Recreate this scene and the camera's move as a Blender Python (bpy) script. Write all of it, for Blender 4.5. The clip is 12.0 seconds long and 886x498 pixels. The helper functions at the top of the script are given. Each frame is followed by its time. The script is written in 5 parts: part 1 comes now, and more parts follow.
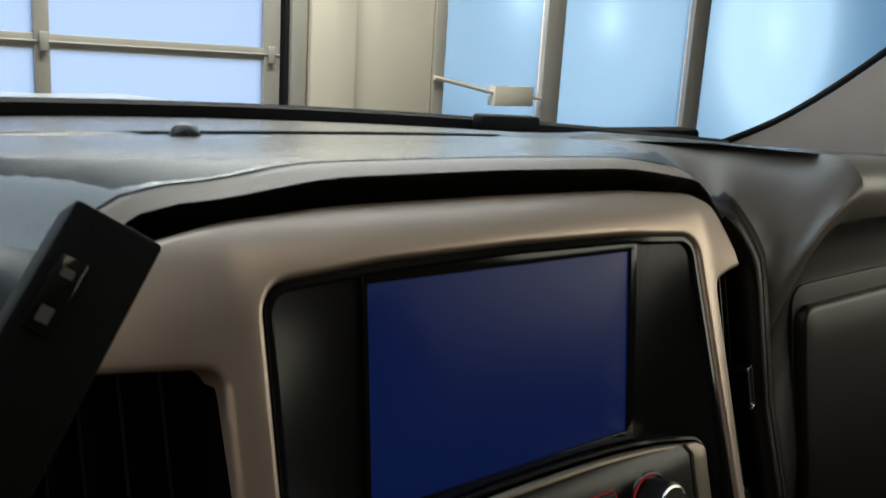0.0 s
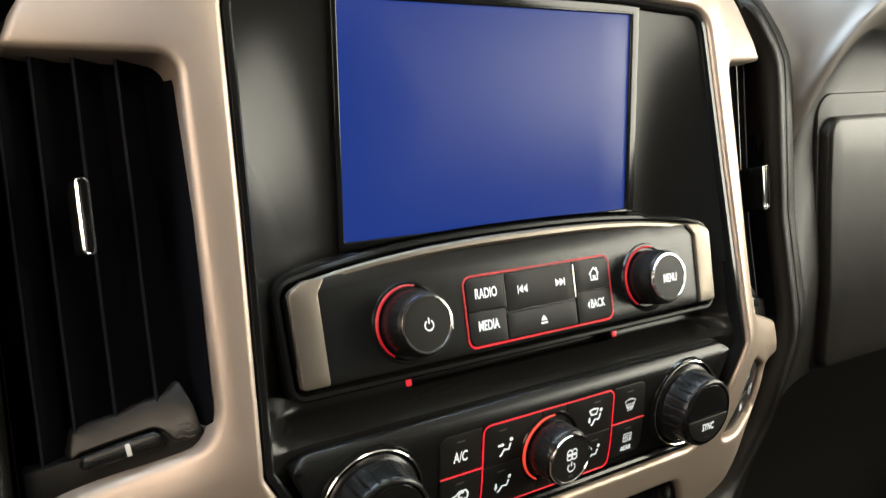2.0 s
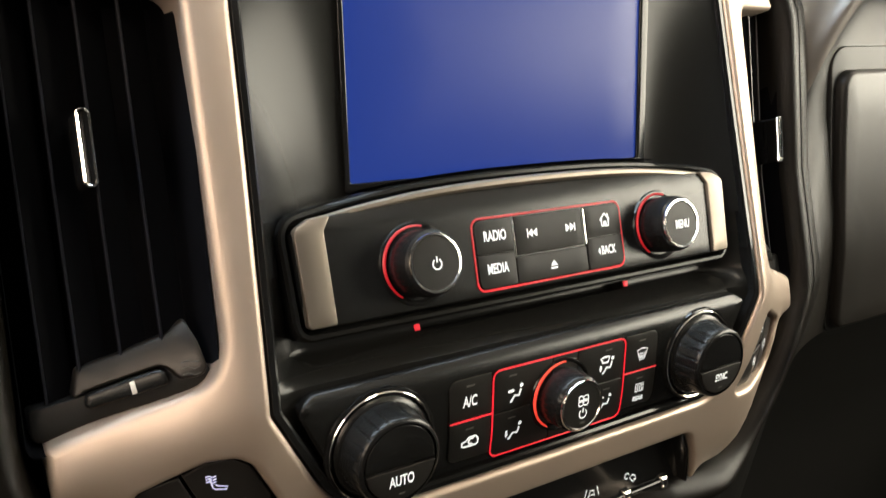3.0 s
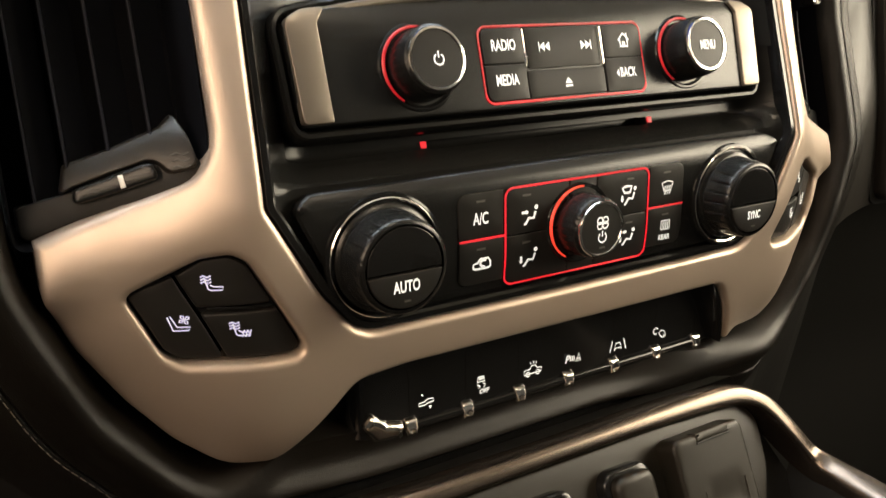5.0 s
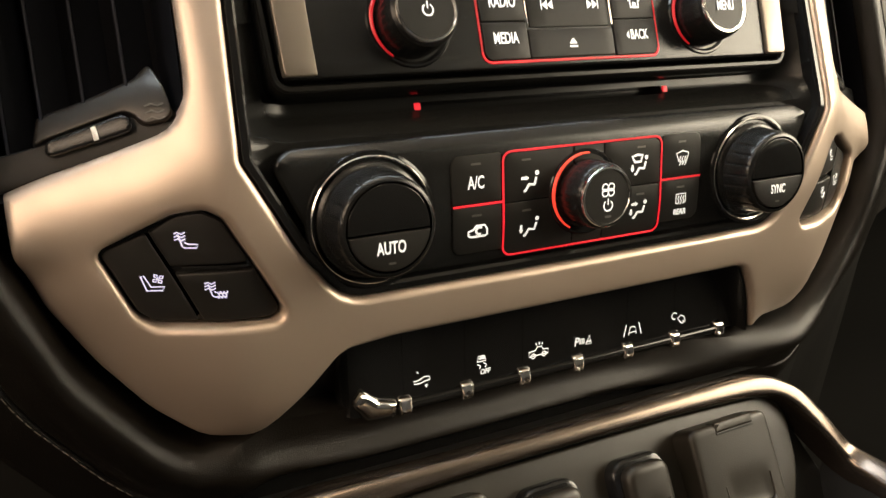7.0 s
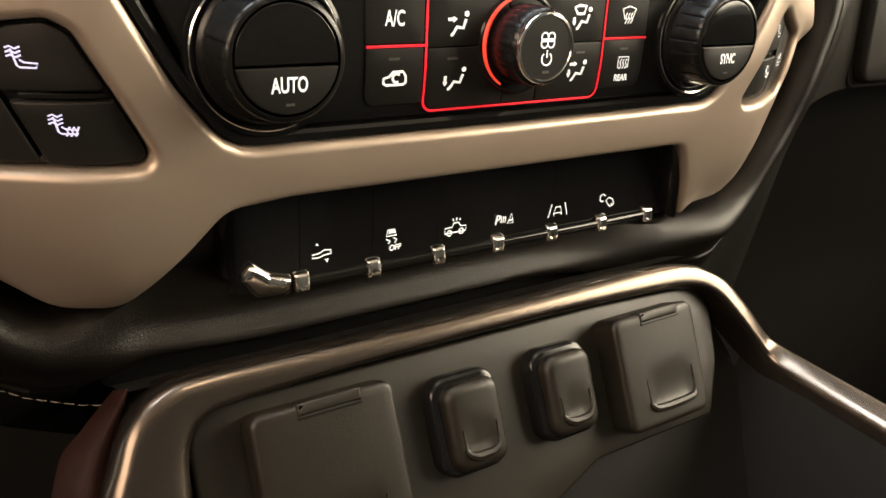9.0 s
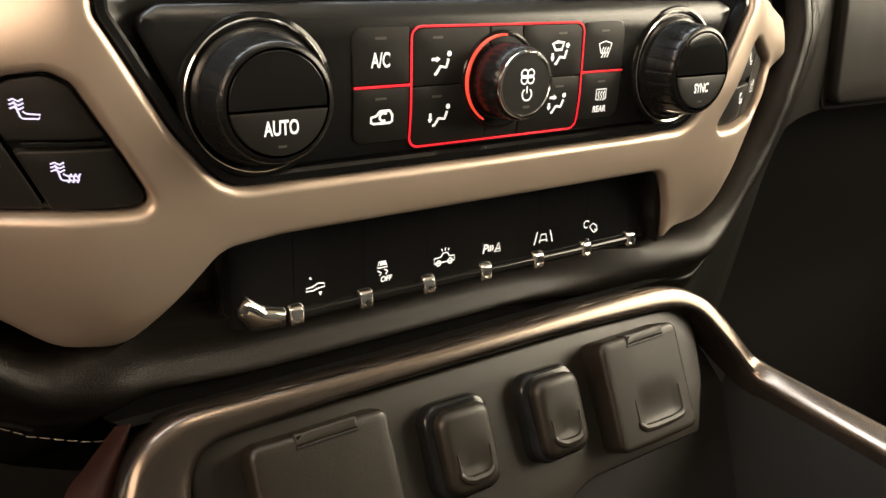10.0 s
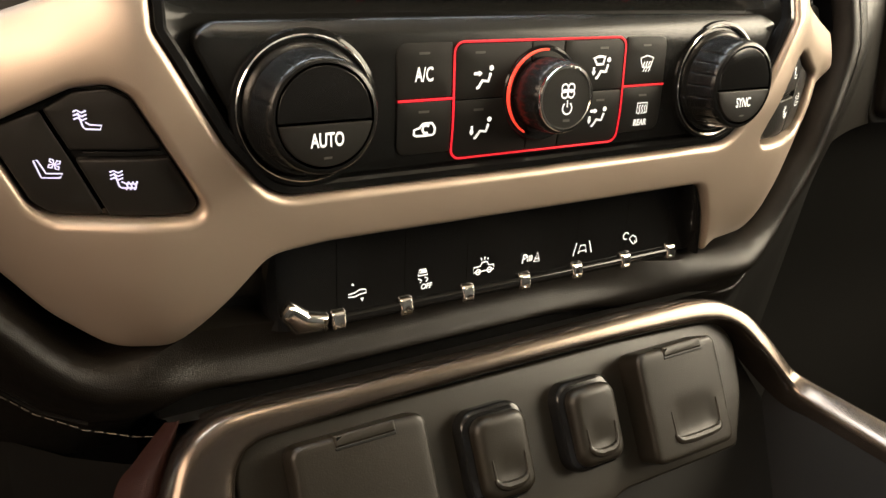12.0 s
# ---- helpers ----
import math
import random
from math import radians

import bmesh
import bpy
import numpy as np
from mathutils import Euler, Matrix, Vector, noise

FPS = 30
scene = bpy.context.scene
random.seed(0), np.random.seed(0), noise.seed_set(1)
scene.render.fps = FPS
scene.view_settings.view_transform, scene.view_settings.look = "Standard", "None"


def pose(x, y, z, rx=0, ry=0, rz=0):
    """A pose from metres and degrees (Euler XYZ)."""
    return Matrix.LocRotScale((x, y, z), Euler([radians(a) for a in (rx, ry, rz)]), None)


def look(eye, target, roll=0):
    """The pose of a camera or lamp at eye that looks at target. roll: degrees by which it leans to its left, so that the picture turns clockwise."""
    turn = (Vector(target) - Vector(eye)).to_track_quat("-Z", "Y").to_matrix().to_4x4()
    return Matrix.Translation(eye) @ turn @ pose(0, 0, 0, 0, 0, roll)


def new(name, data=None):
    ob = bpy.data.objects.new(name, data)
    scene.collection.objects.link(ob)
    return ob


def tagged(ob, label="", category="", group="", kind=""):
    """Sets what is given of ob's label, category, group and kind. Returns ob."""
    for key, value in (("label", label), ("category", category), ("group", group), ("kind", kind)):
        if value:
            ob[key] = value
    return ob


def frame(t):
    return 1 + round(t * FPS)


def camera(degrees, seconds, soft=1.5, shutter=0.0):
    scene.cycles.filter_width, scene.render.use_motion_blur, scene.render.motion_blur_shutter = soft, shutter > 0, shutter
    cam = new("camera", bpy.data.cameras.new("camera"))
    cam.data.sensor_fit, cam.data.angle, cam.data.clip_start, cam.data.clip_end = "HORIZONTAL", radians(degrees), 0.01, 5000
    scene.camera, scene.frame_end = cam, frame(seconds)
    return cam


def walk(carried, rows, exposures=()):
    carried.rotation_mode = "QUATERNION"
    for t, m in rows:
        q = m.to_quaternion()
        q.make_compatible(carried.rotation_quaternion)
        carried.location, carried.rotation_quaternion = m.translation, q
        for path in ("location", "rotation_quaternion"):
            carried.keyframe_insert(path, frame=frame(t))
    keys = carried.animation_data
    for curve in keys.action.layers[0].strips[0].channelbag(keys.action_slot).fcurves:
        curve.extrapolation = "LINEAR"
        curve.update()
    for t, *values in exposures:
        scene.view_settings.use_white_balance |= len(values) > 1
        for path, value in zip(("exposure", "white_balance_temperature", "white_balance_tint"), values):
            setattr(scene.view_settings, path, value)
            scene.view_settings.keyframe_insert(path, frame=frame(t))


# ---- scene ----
from mathutils.geometry import delaunay_2d_cdt

cam = camera(57.3, 12.0, soft=1.4, shutter=0.4)
PATH = [
    (0, (-0.27, -0.272, 1.542), (0.943, 1.262, 1.123), 3.6),
    (0.5, (-0.253, -0.285, 1.515), (0.887, 1.285, 1.029), 3.8),
    (1, (-0.248, -0.295, 1.481), (0.848, 1.302, 0.984), 3.5),
    (1.5, (-0.245, -0.296, 1.467), (0.857, 1.276, 0.907), 3.7),
    (2, (-0.243, -0.305, 1.45), (0.844, 1.275, 0.883), 3.2),
    (2.5, (-0.242, -0.306, 1.441), (0.835, 1.276, 0.86), 2.9),
    (3, (-0.242, -0.306, 1.428), (0.824, 1.279, 0.836), 2.6),
    (3.5, (-0.239, -0.309, 1.406), (0.81, 1.276, 0.782), 2.5),
    (3.7, (-0.239, -0.31, 1.399), (0.798, 1.275, 0.756), 2.2),
    (5.3, (-0.222, -0.319, 1.341), (0.73, 1.322, 0.707), -0.1),
    (5.5, (-0.213, -0.318, 1.334), (0.723, 1.334, 0.708), -0.3),
    (6, (-0.209, -0.323, 1.335), (0.691, 1.374, 0.78), -1.1),
    (6.5, (-0.209, -0.323, 1.329), (0.656, 1.393, 0.774), -1.3),
    (7, (-0.205, -0.321, 1.328), (0.666, 1.381, 0.742), -0.5),
    (7.5, (-0.201, -0.308, 1.318), (0.71, 1.351, 0.671), 0.5),
    (7.7, (-0.199, -0.303, 1.315), (0.73, 1.329, 0.627), 0.9),
    (9.3, (-0.188, -0.285, 1.297), (0.887, 1.197, 0.494), 4.8),
    (9.5, (-0.19, -0.288, 1.3), (0.906, 1.196, 0.526), 4.4),
    (10, (-0.193, -0.293, 1.304), (0.879, 1.223, 0.559), 3.2),
    (10.5, (-0.194, -0.296, 1.306), (0.837, 1.253, 0.571), 2.9),
    (11, (-0.194, -0.296, 1.306), (0.813, 1.269, 0.575), 2.9),
    (11.5, (-0.194, -0.297, 1.307), (0.793, 1.274, 0.56), 3.3),
    (12, (-0.195, -0.299, 1.308), (0.787, 1.279, 0.571), 3.0),
]
EXPOSURES = [(0.0, -2.85, 5900, 1), (0.5, -2.25, 5850, 1), (1.0, -1.45, 5800, 1), (1.5, -0.80, 5800, 1), (2.5, -0.36, 5900, 3), (5.3, -0.26, 6650, 6), (7.5, -0.18, 6650, 6), (12.0, 0.05, 6650, 6)]
walk(cam, [(t, look(eye, target, roll)) for t, eye, target, roll in PATH], EXPOSURES)

# ---- world and large lights ----
world = bpy.data.worlds.new("daylight")
scene.world = world
world.use_nodes = True
wn = world.node_tree.nodes
sky = wn.new("ShaderNodeTexSky")
sky.sky_type = "NISHITA"
sky.sun_disc = False
sky.sun_intensity = 1.0
sky.sun_elevation, sky.sun_rotation = radians(35), radians(20)
wn["Background"].inputs["Strength"].default_value = 1.8
world.node_tree.links.new(sky.outputs[0], wn["Background"].inputs["Color"])


def area(name, eye, target, sx, sy, watts, colour):
    data = bpy.data.lights.new(name, "AREA")
    data.shape, data.size, data.size_y, data.energy, data.color = "RECTANGLE", sx, sy, watts, colour
    ob = new(name, data)
    ob.matrix_world = look(eye, target)
    return ob


area("windshield_daylight", (-0.02, 0.17, 1.79), (0.0, -0.08, 1.50), 1.00, 0.40, 20.0, (0.84, 0.91, 1.0))
area("driver_window_light", (-0.86, -0.36, 1.64), (0.0, -0.16, 1.50), 0.7, 0.40, 8.5, (1.0, 0.74, 0.55))
area("passenger_window_light", (0.876, -0.47, 1.585), (0.0, -0.22, 1.42), 0.80, 0.42, 23.0, (1.0, 0.86, 0.67))
# weak warm fill from overhead, added without a known lamp there
area("cabin_fill_light", (0.02, -0.42, 1.955), (0.02, -0.25, 1.2), 0.20, 0.10, 1.5, (1.0, 0.80, 0.58))
# unseen fill added under the ceiling to brighten the workshop walls
area("garage_fill_light", (1.5, 3.0, 3.9), (1.5, 3.2, 0.0), 3.0, 0.5, 1500.0, (1.0, 0.93, 0.82))


# ---- materials ----
def mat(name, colour, rough=0.5, metal=0.0, spec=0.5, emit=None, strength=0.0, grain=0.0, grain_scale=900.0, mottle=0.06, mottle_scale=30.0,
        smear=0.0, leather=False, coat=0.0, brushed=False, uneven=0.0):
    m = bpy.data.materials.new(name)
    m.use_nodes = True
    nt = m.node_tree
    n, l = nt.nodes, nt.links
    b = n["Principled BSDF"]
    b.inputs["Roughness"].default_value = rough
    b.inputs["Metallic"].default_value = metal
    b.inputs["Specular IOR Level"].default_value = spec
    b.inputs["Coat Weight"].default_value = coat
    b.inputs["Coat Roughness"].default_value = 0.12
    tc = n.new("ShaderNodeTexCoord")
    big = n.new("ShaderNodeTexNoise")
    big.inputs["Scale"].default_value = mottle_scale
    big.inputs["Detail"].default_value = 4.0
    l.new(tc.outputs["Object"], big.inputs["Vector"])
    ramp = n.new("ShaderNodeMapRange")
    ramp.inputs["To Min"].default_value, ramp.inputs["To Max"].default_value = 1.0 - mottle, 1.0 + mottle
    l.new(big.outputs["Fac"], ramp.inputs["Value"])
    mix = n.new("ShaderNodeVectorMath")
    mix.operation = "SCALE"
    mix.inputs[0].default_value = colour
    l.new(ramp.outputs[0], mix.inputs["Scale"])
    l.new(mix.outputs[0], b.inputs["Base Color"])
    if smear:
        wipe = n.new("ShaderNodeTexNoise")
        wipe.inputs["Scale"].default_value = 55.0
        wipe.inputs["Detail"].default_value = 6.0
        wipe.inputs["Distortion"].default_value = 1.2
        l.new(tc.outputs["Object"], wipe.inputs["Vector"])
        rr = n.new("ShaderNodeMapRange")
        rr.inputs["From Min"].default_value, rr.inputs["From Max"].default_value = 0.35, 0.7
        rr.inputs["To Min"].default_value, rr.inputs["To Max"].default_value = rough, min(1.0, rough + smear)
        l.new(wipe.outputs["Fac"], rr.inputs["Value"])
        l.new(rr.outputs[0], b.inputs["Roughness"])
    if grain:
        if leather:
            fine = n.new("ShaderNodeTexVoronoi")
            fine.feature = "DISTANCE_TO_EDGE"
            out = fine.outputs["Distance"]
        else:
            fine = n.new("ShaderNodeTexNoise")
            fine.inputs["Detail"].default_value = 3.0
            out = fine.outputs["Fac"]
        fine.inputs["Scale"].default_value = grain_scale
        if brushed:
            stretch = n.new("ShaderNodeMapping")
            stretch.inputs["Scale"].default_value = (0.03, 1.0, 1.0)
            l.new(tc.outputs["Object"], stretch.inputs["Vector"])
            l.new(stretch.outputs[0], fine.inputs["Vector"])
        else:
            l.new(tc.outputs["Object"], fine.inputs["Vector"])
        bump = n.new("ShaderNodeBump")
        bump.inputs["Strength"].default_value = grain
        bump.inputs["Distance"].default_value = 0.0006
        if leather:
            cut = n.new("ShaderNodeMapRange")
            cut.inputs["From Max"].default_value = 0.25
            l.new(out, cut.inputs["Value"])
            out = cut.outputs[0]
        l.new(out, bump.inputs["Height"])
        l.new(bump.outputs[0], b.inputs["Normal"])
    if emit:
        b.inputs["Emission Color"].default_value = (*emit, 1)
        b.inputs["Emission Strength"].default_value = strength
        if uneven:
            lamp = n.new("ShaderNodeTexNoise")
            lamp.inputs["Scale"].default_value = 26.0
            l.new(tc.outputs["Object"], lamp.inputs["Vector"])
            level = n.new("ShaderNodeMapRange")
            level.inputs["From Min"].default_value, level.inputs["From Max"].default_value = 0.3, 0.7
            level.inputs["To Min"].default_value, level.inputs["To Max"].default_value = strength * (1 - uneven), strength * (1 + uneven)
            l.new(lamp.outputs["Fac"], level.inputs["Value"])
            l.new(level.outputs[0], b.inputs["Emission Strength"])
    return m


CHAMPAGNE = mat("champagne_satin_paint", (0.48, 0.39, 0.315), 0.38, 0.65, grain=0.10, grain_scale=2600, mottle=0.03, smear=0.04)
RIM_METAL = mat("pewter_satin_paint", (0.142, 0.115, 0.096), 0.26, 0.95, grain=0.015, grain_scale=2600, mottle=0.03)
SILVER = mat("brushed_silver_plastic", (0.19, 0.162, 0.130), 0.36, 0.7, grain=0.06, grain_scale=3000, mottle=0.04, brushed=True)
SATIN_BLACK = mat("satin_black_plastic", (0.008, 0.008, 0.0078), 0.25, spec=0.36, grain=0.08, grain_scale=1800, mottle=0.12, smear=0.02)
HOUSING = mat("dark_grey_housing_plastic", (0.010, 0.010, 0.0095), 0.25, spec=0.20, grain=0.015, grain_scale=2600, mottle=0.05)
PIANO = mat("gloss_black_plastic", (0.008, 0.008, 0.008), 0.10, spec=0.32, mottle=0.10, smear=0.03)
KEY_BLACK = mat("button_black_rubber", (0.0135, 0.0128, 0.0118), 0.42, spec=0.22, grain=0.12, grain_scale=2500, mottle=0.10)
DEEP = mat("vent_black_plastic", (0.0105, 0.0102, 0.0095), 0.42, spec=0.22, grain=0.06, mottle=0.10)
# near-black: the shade inside the vents is put into this colour
SLAT = mat("shaded_slat_plastic", (0.0028, 0.0030, 0.0040), 0.7, spec=0.05, grain=0.06, mottle=0.10)
OUTLET = mat("textured_grey_plastic", (0.0125, 0.0102, 0.0068), 0.38, spec=0.42, grain=0.13, grain_scale=1700, mottle=0.14, mottle_scale=60, smear=0.04)
LEATHER = mat("black_grained_leather", (0.0050, 0.0041, 0.0031), 0.36, spec=0.25, grain=0.20, grain_scale=1250, mottle=0.12, leather=True)
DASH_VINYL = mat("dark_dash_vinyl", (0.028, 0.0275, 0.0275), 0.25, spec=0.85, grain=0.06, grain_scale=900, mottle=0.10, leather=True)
# pale brow tone: windshield light on the lip is put into the colour
BROW = mat("lit_leather_brow", (0.165, 0.130, 0.098), 0.5, spec=0.3, grain=0.25, grain_scale=1300, mottle=0.10, leather=True)
# lighter, warmer copy of the dash vinyl: its brighter lighting is in the colour
SHOULDER = mat("lit_side_dash_vinyl", (0.100, 0.086, 0.073), 0.36, spec=0.5, grain=0.08, grain_scale=1000, mottle=0.10, leather=True)
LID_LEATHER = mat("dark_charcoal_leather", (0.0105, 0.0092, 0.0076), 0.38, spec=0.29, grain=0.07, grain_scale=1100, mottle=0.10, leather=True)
LEVER = mat("matt_black_lever_rubber", (0.003, 0.003, 0.003), 0.75, spec=0.12, grain=0.4, grain_scale=1500)
# lighter copy of the slat plastic, a painted glint along the blade edges
SLAT_GLINT = mat("slat_edge_glint", (0.012, 0.013, 0.018), 0.3, spec=0.5)
BROWN = mat("cocoa_brown_leather", (0.016, 0.0045, 0.0028), 0.6, spec=0.15, grain=0.25, grain_scale=1300, mottle=0.2, leather=True)
THREAD = mat("pale_grey_thread", (0.13, 0.115, 0.095), 0.8, grain=0.4, grain_scale=6000)
CHROME = mat("bright_chrome", (0.86, 0.84, 0.80), 0.10, 1.0, mottle=0.02, smear=0.06)
SCREEN = mat("lit_blue_display", (0.006, 0.006, 0.008), 0.38, spec=0.25, emit=(0.026, 0.085, 0.56), strength=0.55, mottle=0.05, smear=0.04)
RED_LIGHT = mat("red_backlight", (0.25, 0.01, 0.01), 0.4, emit=(1.0, 0.016, 0.036), strength=0.95, uneven=0.55)
RED_DIM = mat("dim_red_backlight", (0.20, 0.01, 0.01), 0.4, emit=(1.0, 0.016, 0.030), strength=0.42, uneven=0.5)
AMBER = mat("amber_red_backlight", (0.25, 0.04, 0.01), 0.4, emit=(1.0, 0.055, 0.035), strength=1.3, uneven=0.5)
GLYPH = mat("white_backlit_glyph", (0.7, 0.7, 0.7), 0.5, emit=(1.0, 0.97, 0.93), strength=0.85)
GLYPH_BLUE = mat("bluish_backlit_glyph", (0.6, 0.6, 0.75), 0.5, emit=(0.70, 0.66, 1.0), strength=0.9)
DULL_MARK = mat("unlit_grey_marking", (0.07, 0.07, 0.065), 0.5)
WHITE_MARK = mat("white_printed_mark", (0.75, 0.74, 0.70), 0.5)
HEADLINER = mat("grey_headliner_cloth", (0.30, 0.275, 0.245), 0.9, grain=0.5, grain_scale=900)
PILLAR = mat("grey_pillar_plastic", (0.46, 0.385, 0.33), 0.62, grain=0.35, grain_scale=1200)
CABIN = mat("dark_cabin_trim", (0.018, 0.0165, 0.015), 0.8, spec=0.2, grain=0.3)
WALL_PAINT = mat("cream_wall_paint", (0.58, 0.52, 0.43), 0.7, grain=0.4, grain_scale=120, mottle=0.05, mottle_scale=2)
ALU = mat("tan_aluminium_frame", (0.40, 0.37, 0.33), 0.45, 0.3, grain=0.2, grain_scale=400, mottle=0.08, mottle_scale=6)
SEAL = mat("black_rubber_seal", (0.008, 0.008, 0.009), 0.75, spec=0.15, grain=0.2)
HOOD_PAINT = mat("white_hood_paint", (0.70, 0.72, 0.75), 0.25, coat=0.5, mottle=0.02)
CONCRETE = mat("grey_concrete_floor", (0.30, 0.29, 0.27), 0.7, grain=0.5, grain_scale=60, mottle=0.2, mottle_scale=3)


def pane_material(name, colour, rough):
    m = bpy.data.materials.new(name)
    m.use_nodes = True
    n, l = m.node_tree.nodes, m.node_tree.links
    b = n["Principled BSDF"]
    b.inputs["Base Color"].default_value = (*colour, 1)
    b.inputs["Roughness"].default_value = rough
    b.inputs["Transmission Weight"].default_value = 1.0
    b.inputs["IOR"].default_value = 1.02
    return m


def frosted_material(name, colour):
    m = bpy.data.materials.new(name)
    m.use_nodes = True
    n, l = m.node_tree.nodes, m.node_tree.links
    n.remove(n["Principled BSDF"])
    t = n.new("ShaderNodeBsdfTranslucent")
    t.inputs["Color"].default_value = (*colour, 1)
    l.new(t.outputs[0], n["Material Output"].inputs["Surface"])
    return m


CLEAR = pane_material("clear_windshield_glass", (0.97, 0.99, 0.98), 0.0)
FROSTED = frosted_material("frosted_blue_glass", (0.125, 0.235, 0.37))
DOOR_GLASS = frosted_material("milky_door_glazing", (0.64, 0.75, 1.0))


# ---- shape helpers ----
X0 = 0.003
KZ = [1.00, 1.10, 1.15, 1.20, 1.24, 1.278, 1.455, 1.475, 1.52]
KY = [-0.028, -0.035, -0.042, -0.050, -0.053, -0.051, 0.006, 0.016, 0.045]


def face_y(u, z):
    """Depth of the dash face at u metres from its middle line and height z."""
    a = abs(u) - 0.150
    soft = (math.sqrt(a * a + 0.0064 ** 2) + a) / 2
    zk = z + 0.28 * min(soft, 0.07)
    y = sum(float(np.interp(zk + k * 0.003, KZ, KY)) for k in (-1.5, -0.5, 0.5, 1.5)) / 4
    top = min(1.0, max(0.0, (z - 1.33) / 0.10))
    soft = 0.075 * math.tanh(soft / 0.075)
    return y + soft * (0.52 - 0.18 * top)


def face_n(u, z):
    dz = (face_y(0, z + 0.004) - face_y(0, z - 0.004)) / 0.008
    return Vector((0, -1, dz)).normalized()


def P(u, z, d=0.0):
    """The point d metres proud of the dash face."""
    return Vector((X0 + u, face_y(u, z), z)) + face_n(u, z) * d


def on_face(u, z, d=0.0):
    """A frame on the dash face: x across, y up the face, z out of it."""
    n = face_n(u, z)
    x = Vector((1, 0, 0))
    y = n.cross(x)
    m = Matrix((x, y, n)).transposed().to_4x4()
    m.translation = P(u, z, d)
    return m


QA = radians(29)
Q_DOWN, Q_OUT = Vector((0, -math.sin(QA), -math.cos(QA))), Vector((0, -math.cos(QA), math.sin(QA)))
Q_ORIGIN = Vector((X0, -0.066, 1.135))


def Q(u, v, d=0.0):
    """The point on the sloping outlet panel, v metres down from its top edge."""
    return Q_ORIGIN + Vector((u, 0, 0)) + Q_DOWN * v + Q_OUT * d


def part(name, bm, material, parent=None, label="", smooth=True):
    bmesh.ops.recalc_face_normals(bm, faces=bm.faces)
    me = bpy.data.meshes.new(name)
    for f in bm.faces:
        f.smooth = smooth
    if smooth:
        for e in bm.edges:
            if len(e.link_faces) == 2 and e.calc_face_angle(0) > radians(38):
                e.smooth = False
    bm.to_mesh(me)
    bm.free()
    me.materials.append(material)
    ob = new(name, me)
    if parent:
        ob.parent = parent
    return tagged(ob, label) if label else ob


def thing(name, label, category, group="", kind=""):
    return tagged(new(name), label, category, group, kind)


def rounded(points, step=0.006):
    """A closed outline from (u, v, radius) corners, in even short steps."""
    out = []
    n = len(points)
    for i, (x, y, r) in enumerate(points):
        p = Vector((x, y))
        a, b = Vector(points[i - 1][:2]) - p, Vector(points[(i + 1) % n][:2]) - p
        la, lb = a.length, b.length
        a, b = a / la, b / lb
        ang = a.angle(b, 0)
        if r <= 0 or ang > radians(178):
            out.append(p)
            continue
        t = min(r / math.tan(ang / 2), la * 0.49, lb * 0.49)
        r = t * math.tan(ang / 2)
        c = p + (a + b).normalized() * (r / math.sin(ang / 2))
        s, e = p + a * t - c, p + b * t - c
        sweep = s.angle_signed(e, 0)
        k = max(3, int(abs(sweep) / radians(13)))
        for j in range(k + 1):
            w = -sweep * j / k
            out.append(c + Vector((s.x * math.cos(w) - s.y * math.sin(w), s.x * math.sin(w) + s.y * math.cos(w))))
    dense = []
    for i, p in enumerate(out):
        q = out[(i + 1) % len(out)]
        k = max(1, int((q - p).length / step))
        dense += [p.lerp(q, j / k) for j in range(k)]
    if sum(p.x * q.y - q.x * p.y for p, q in zip(dense, dense[1:] + dense[:1])) < 0:
        dense.reverse()
    return dense


def grown(loop, d):
    """The outline moved outwards by d (inwards: minus)."""
    out = []
    n = len(loop)
    for i, p in enumerate(loop):
        t = loop[(i + 1) % n] - loop[i - 1]
        t.normalize()
        out.append(p + Vector((t.y, -t.x)) * d)
    return out


def inside(loop, xs, ys):
    res = np.zeros(xs.shape, bool)
    for p, q in zip(loop, loop[1:] + loop[:1]):
        if p.y != q.y:
            hit = ((p.y > ys) != (q.y > ys)) & (xs < (q.x - p.x) * (ys - p.y) / (q.y - p.y) + p.x)
            res ^= hit
    return res


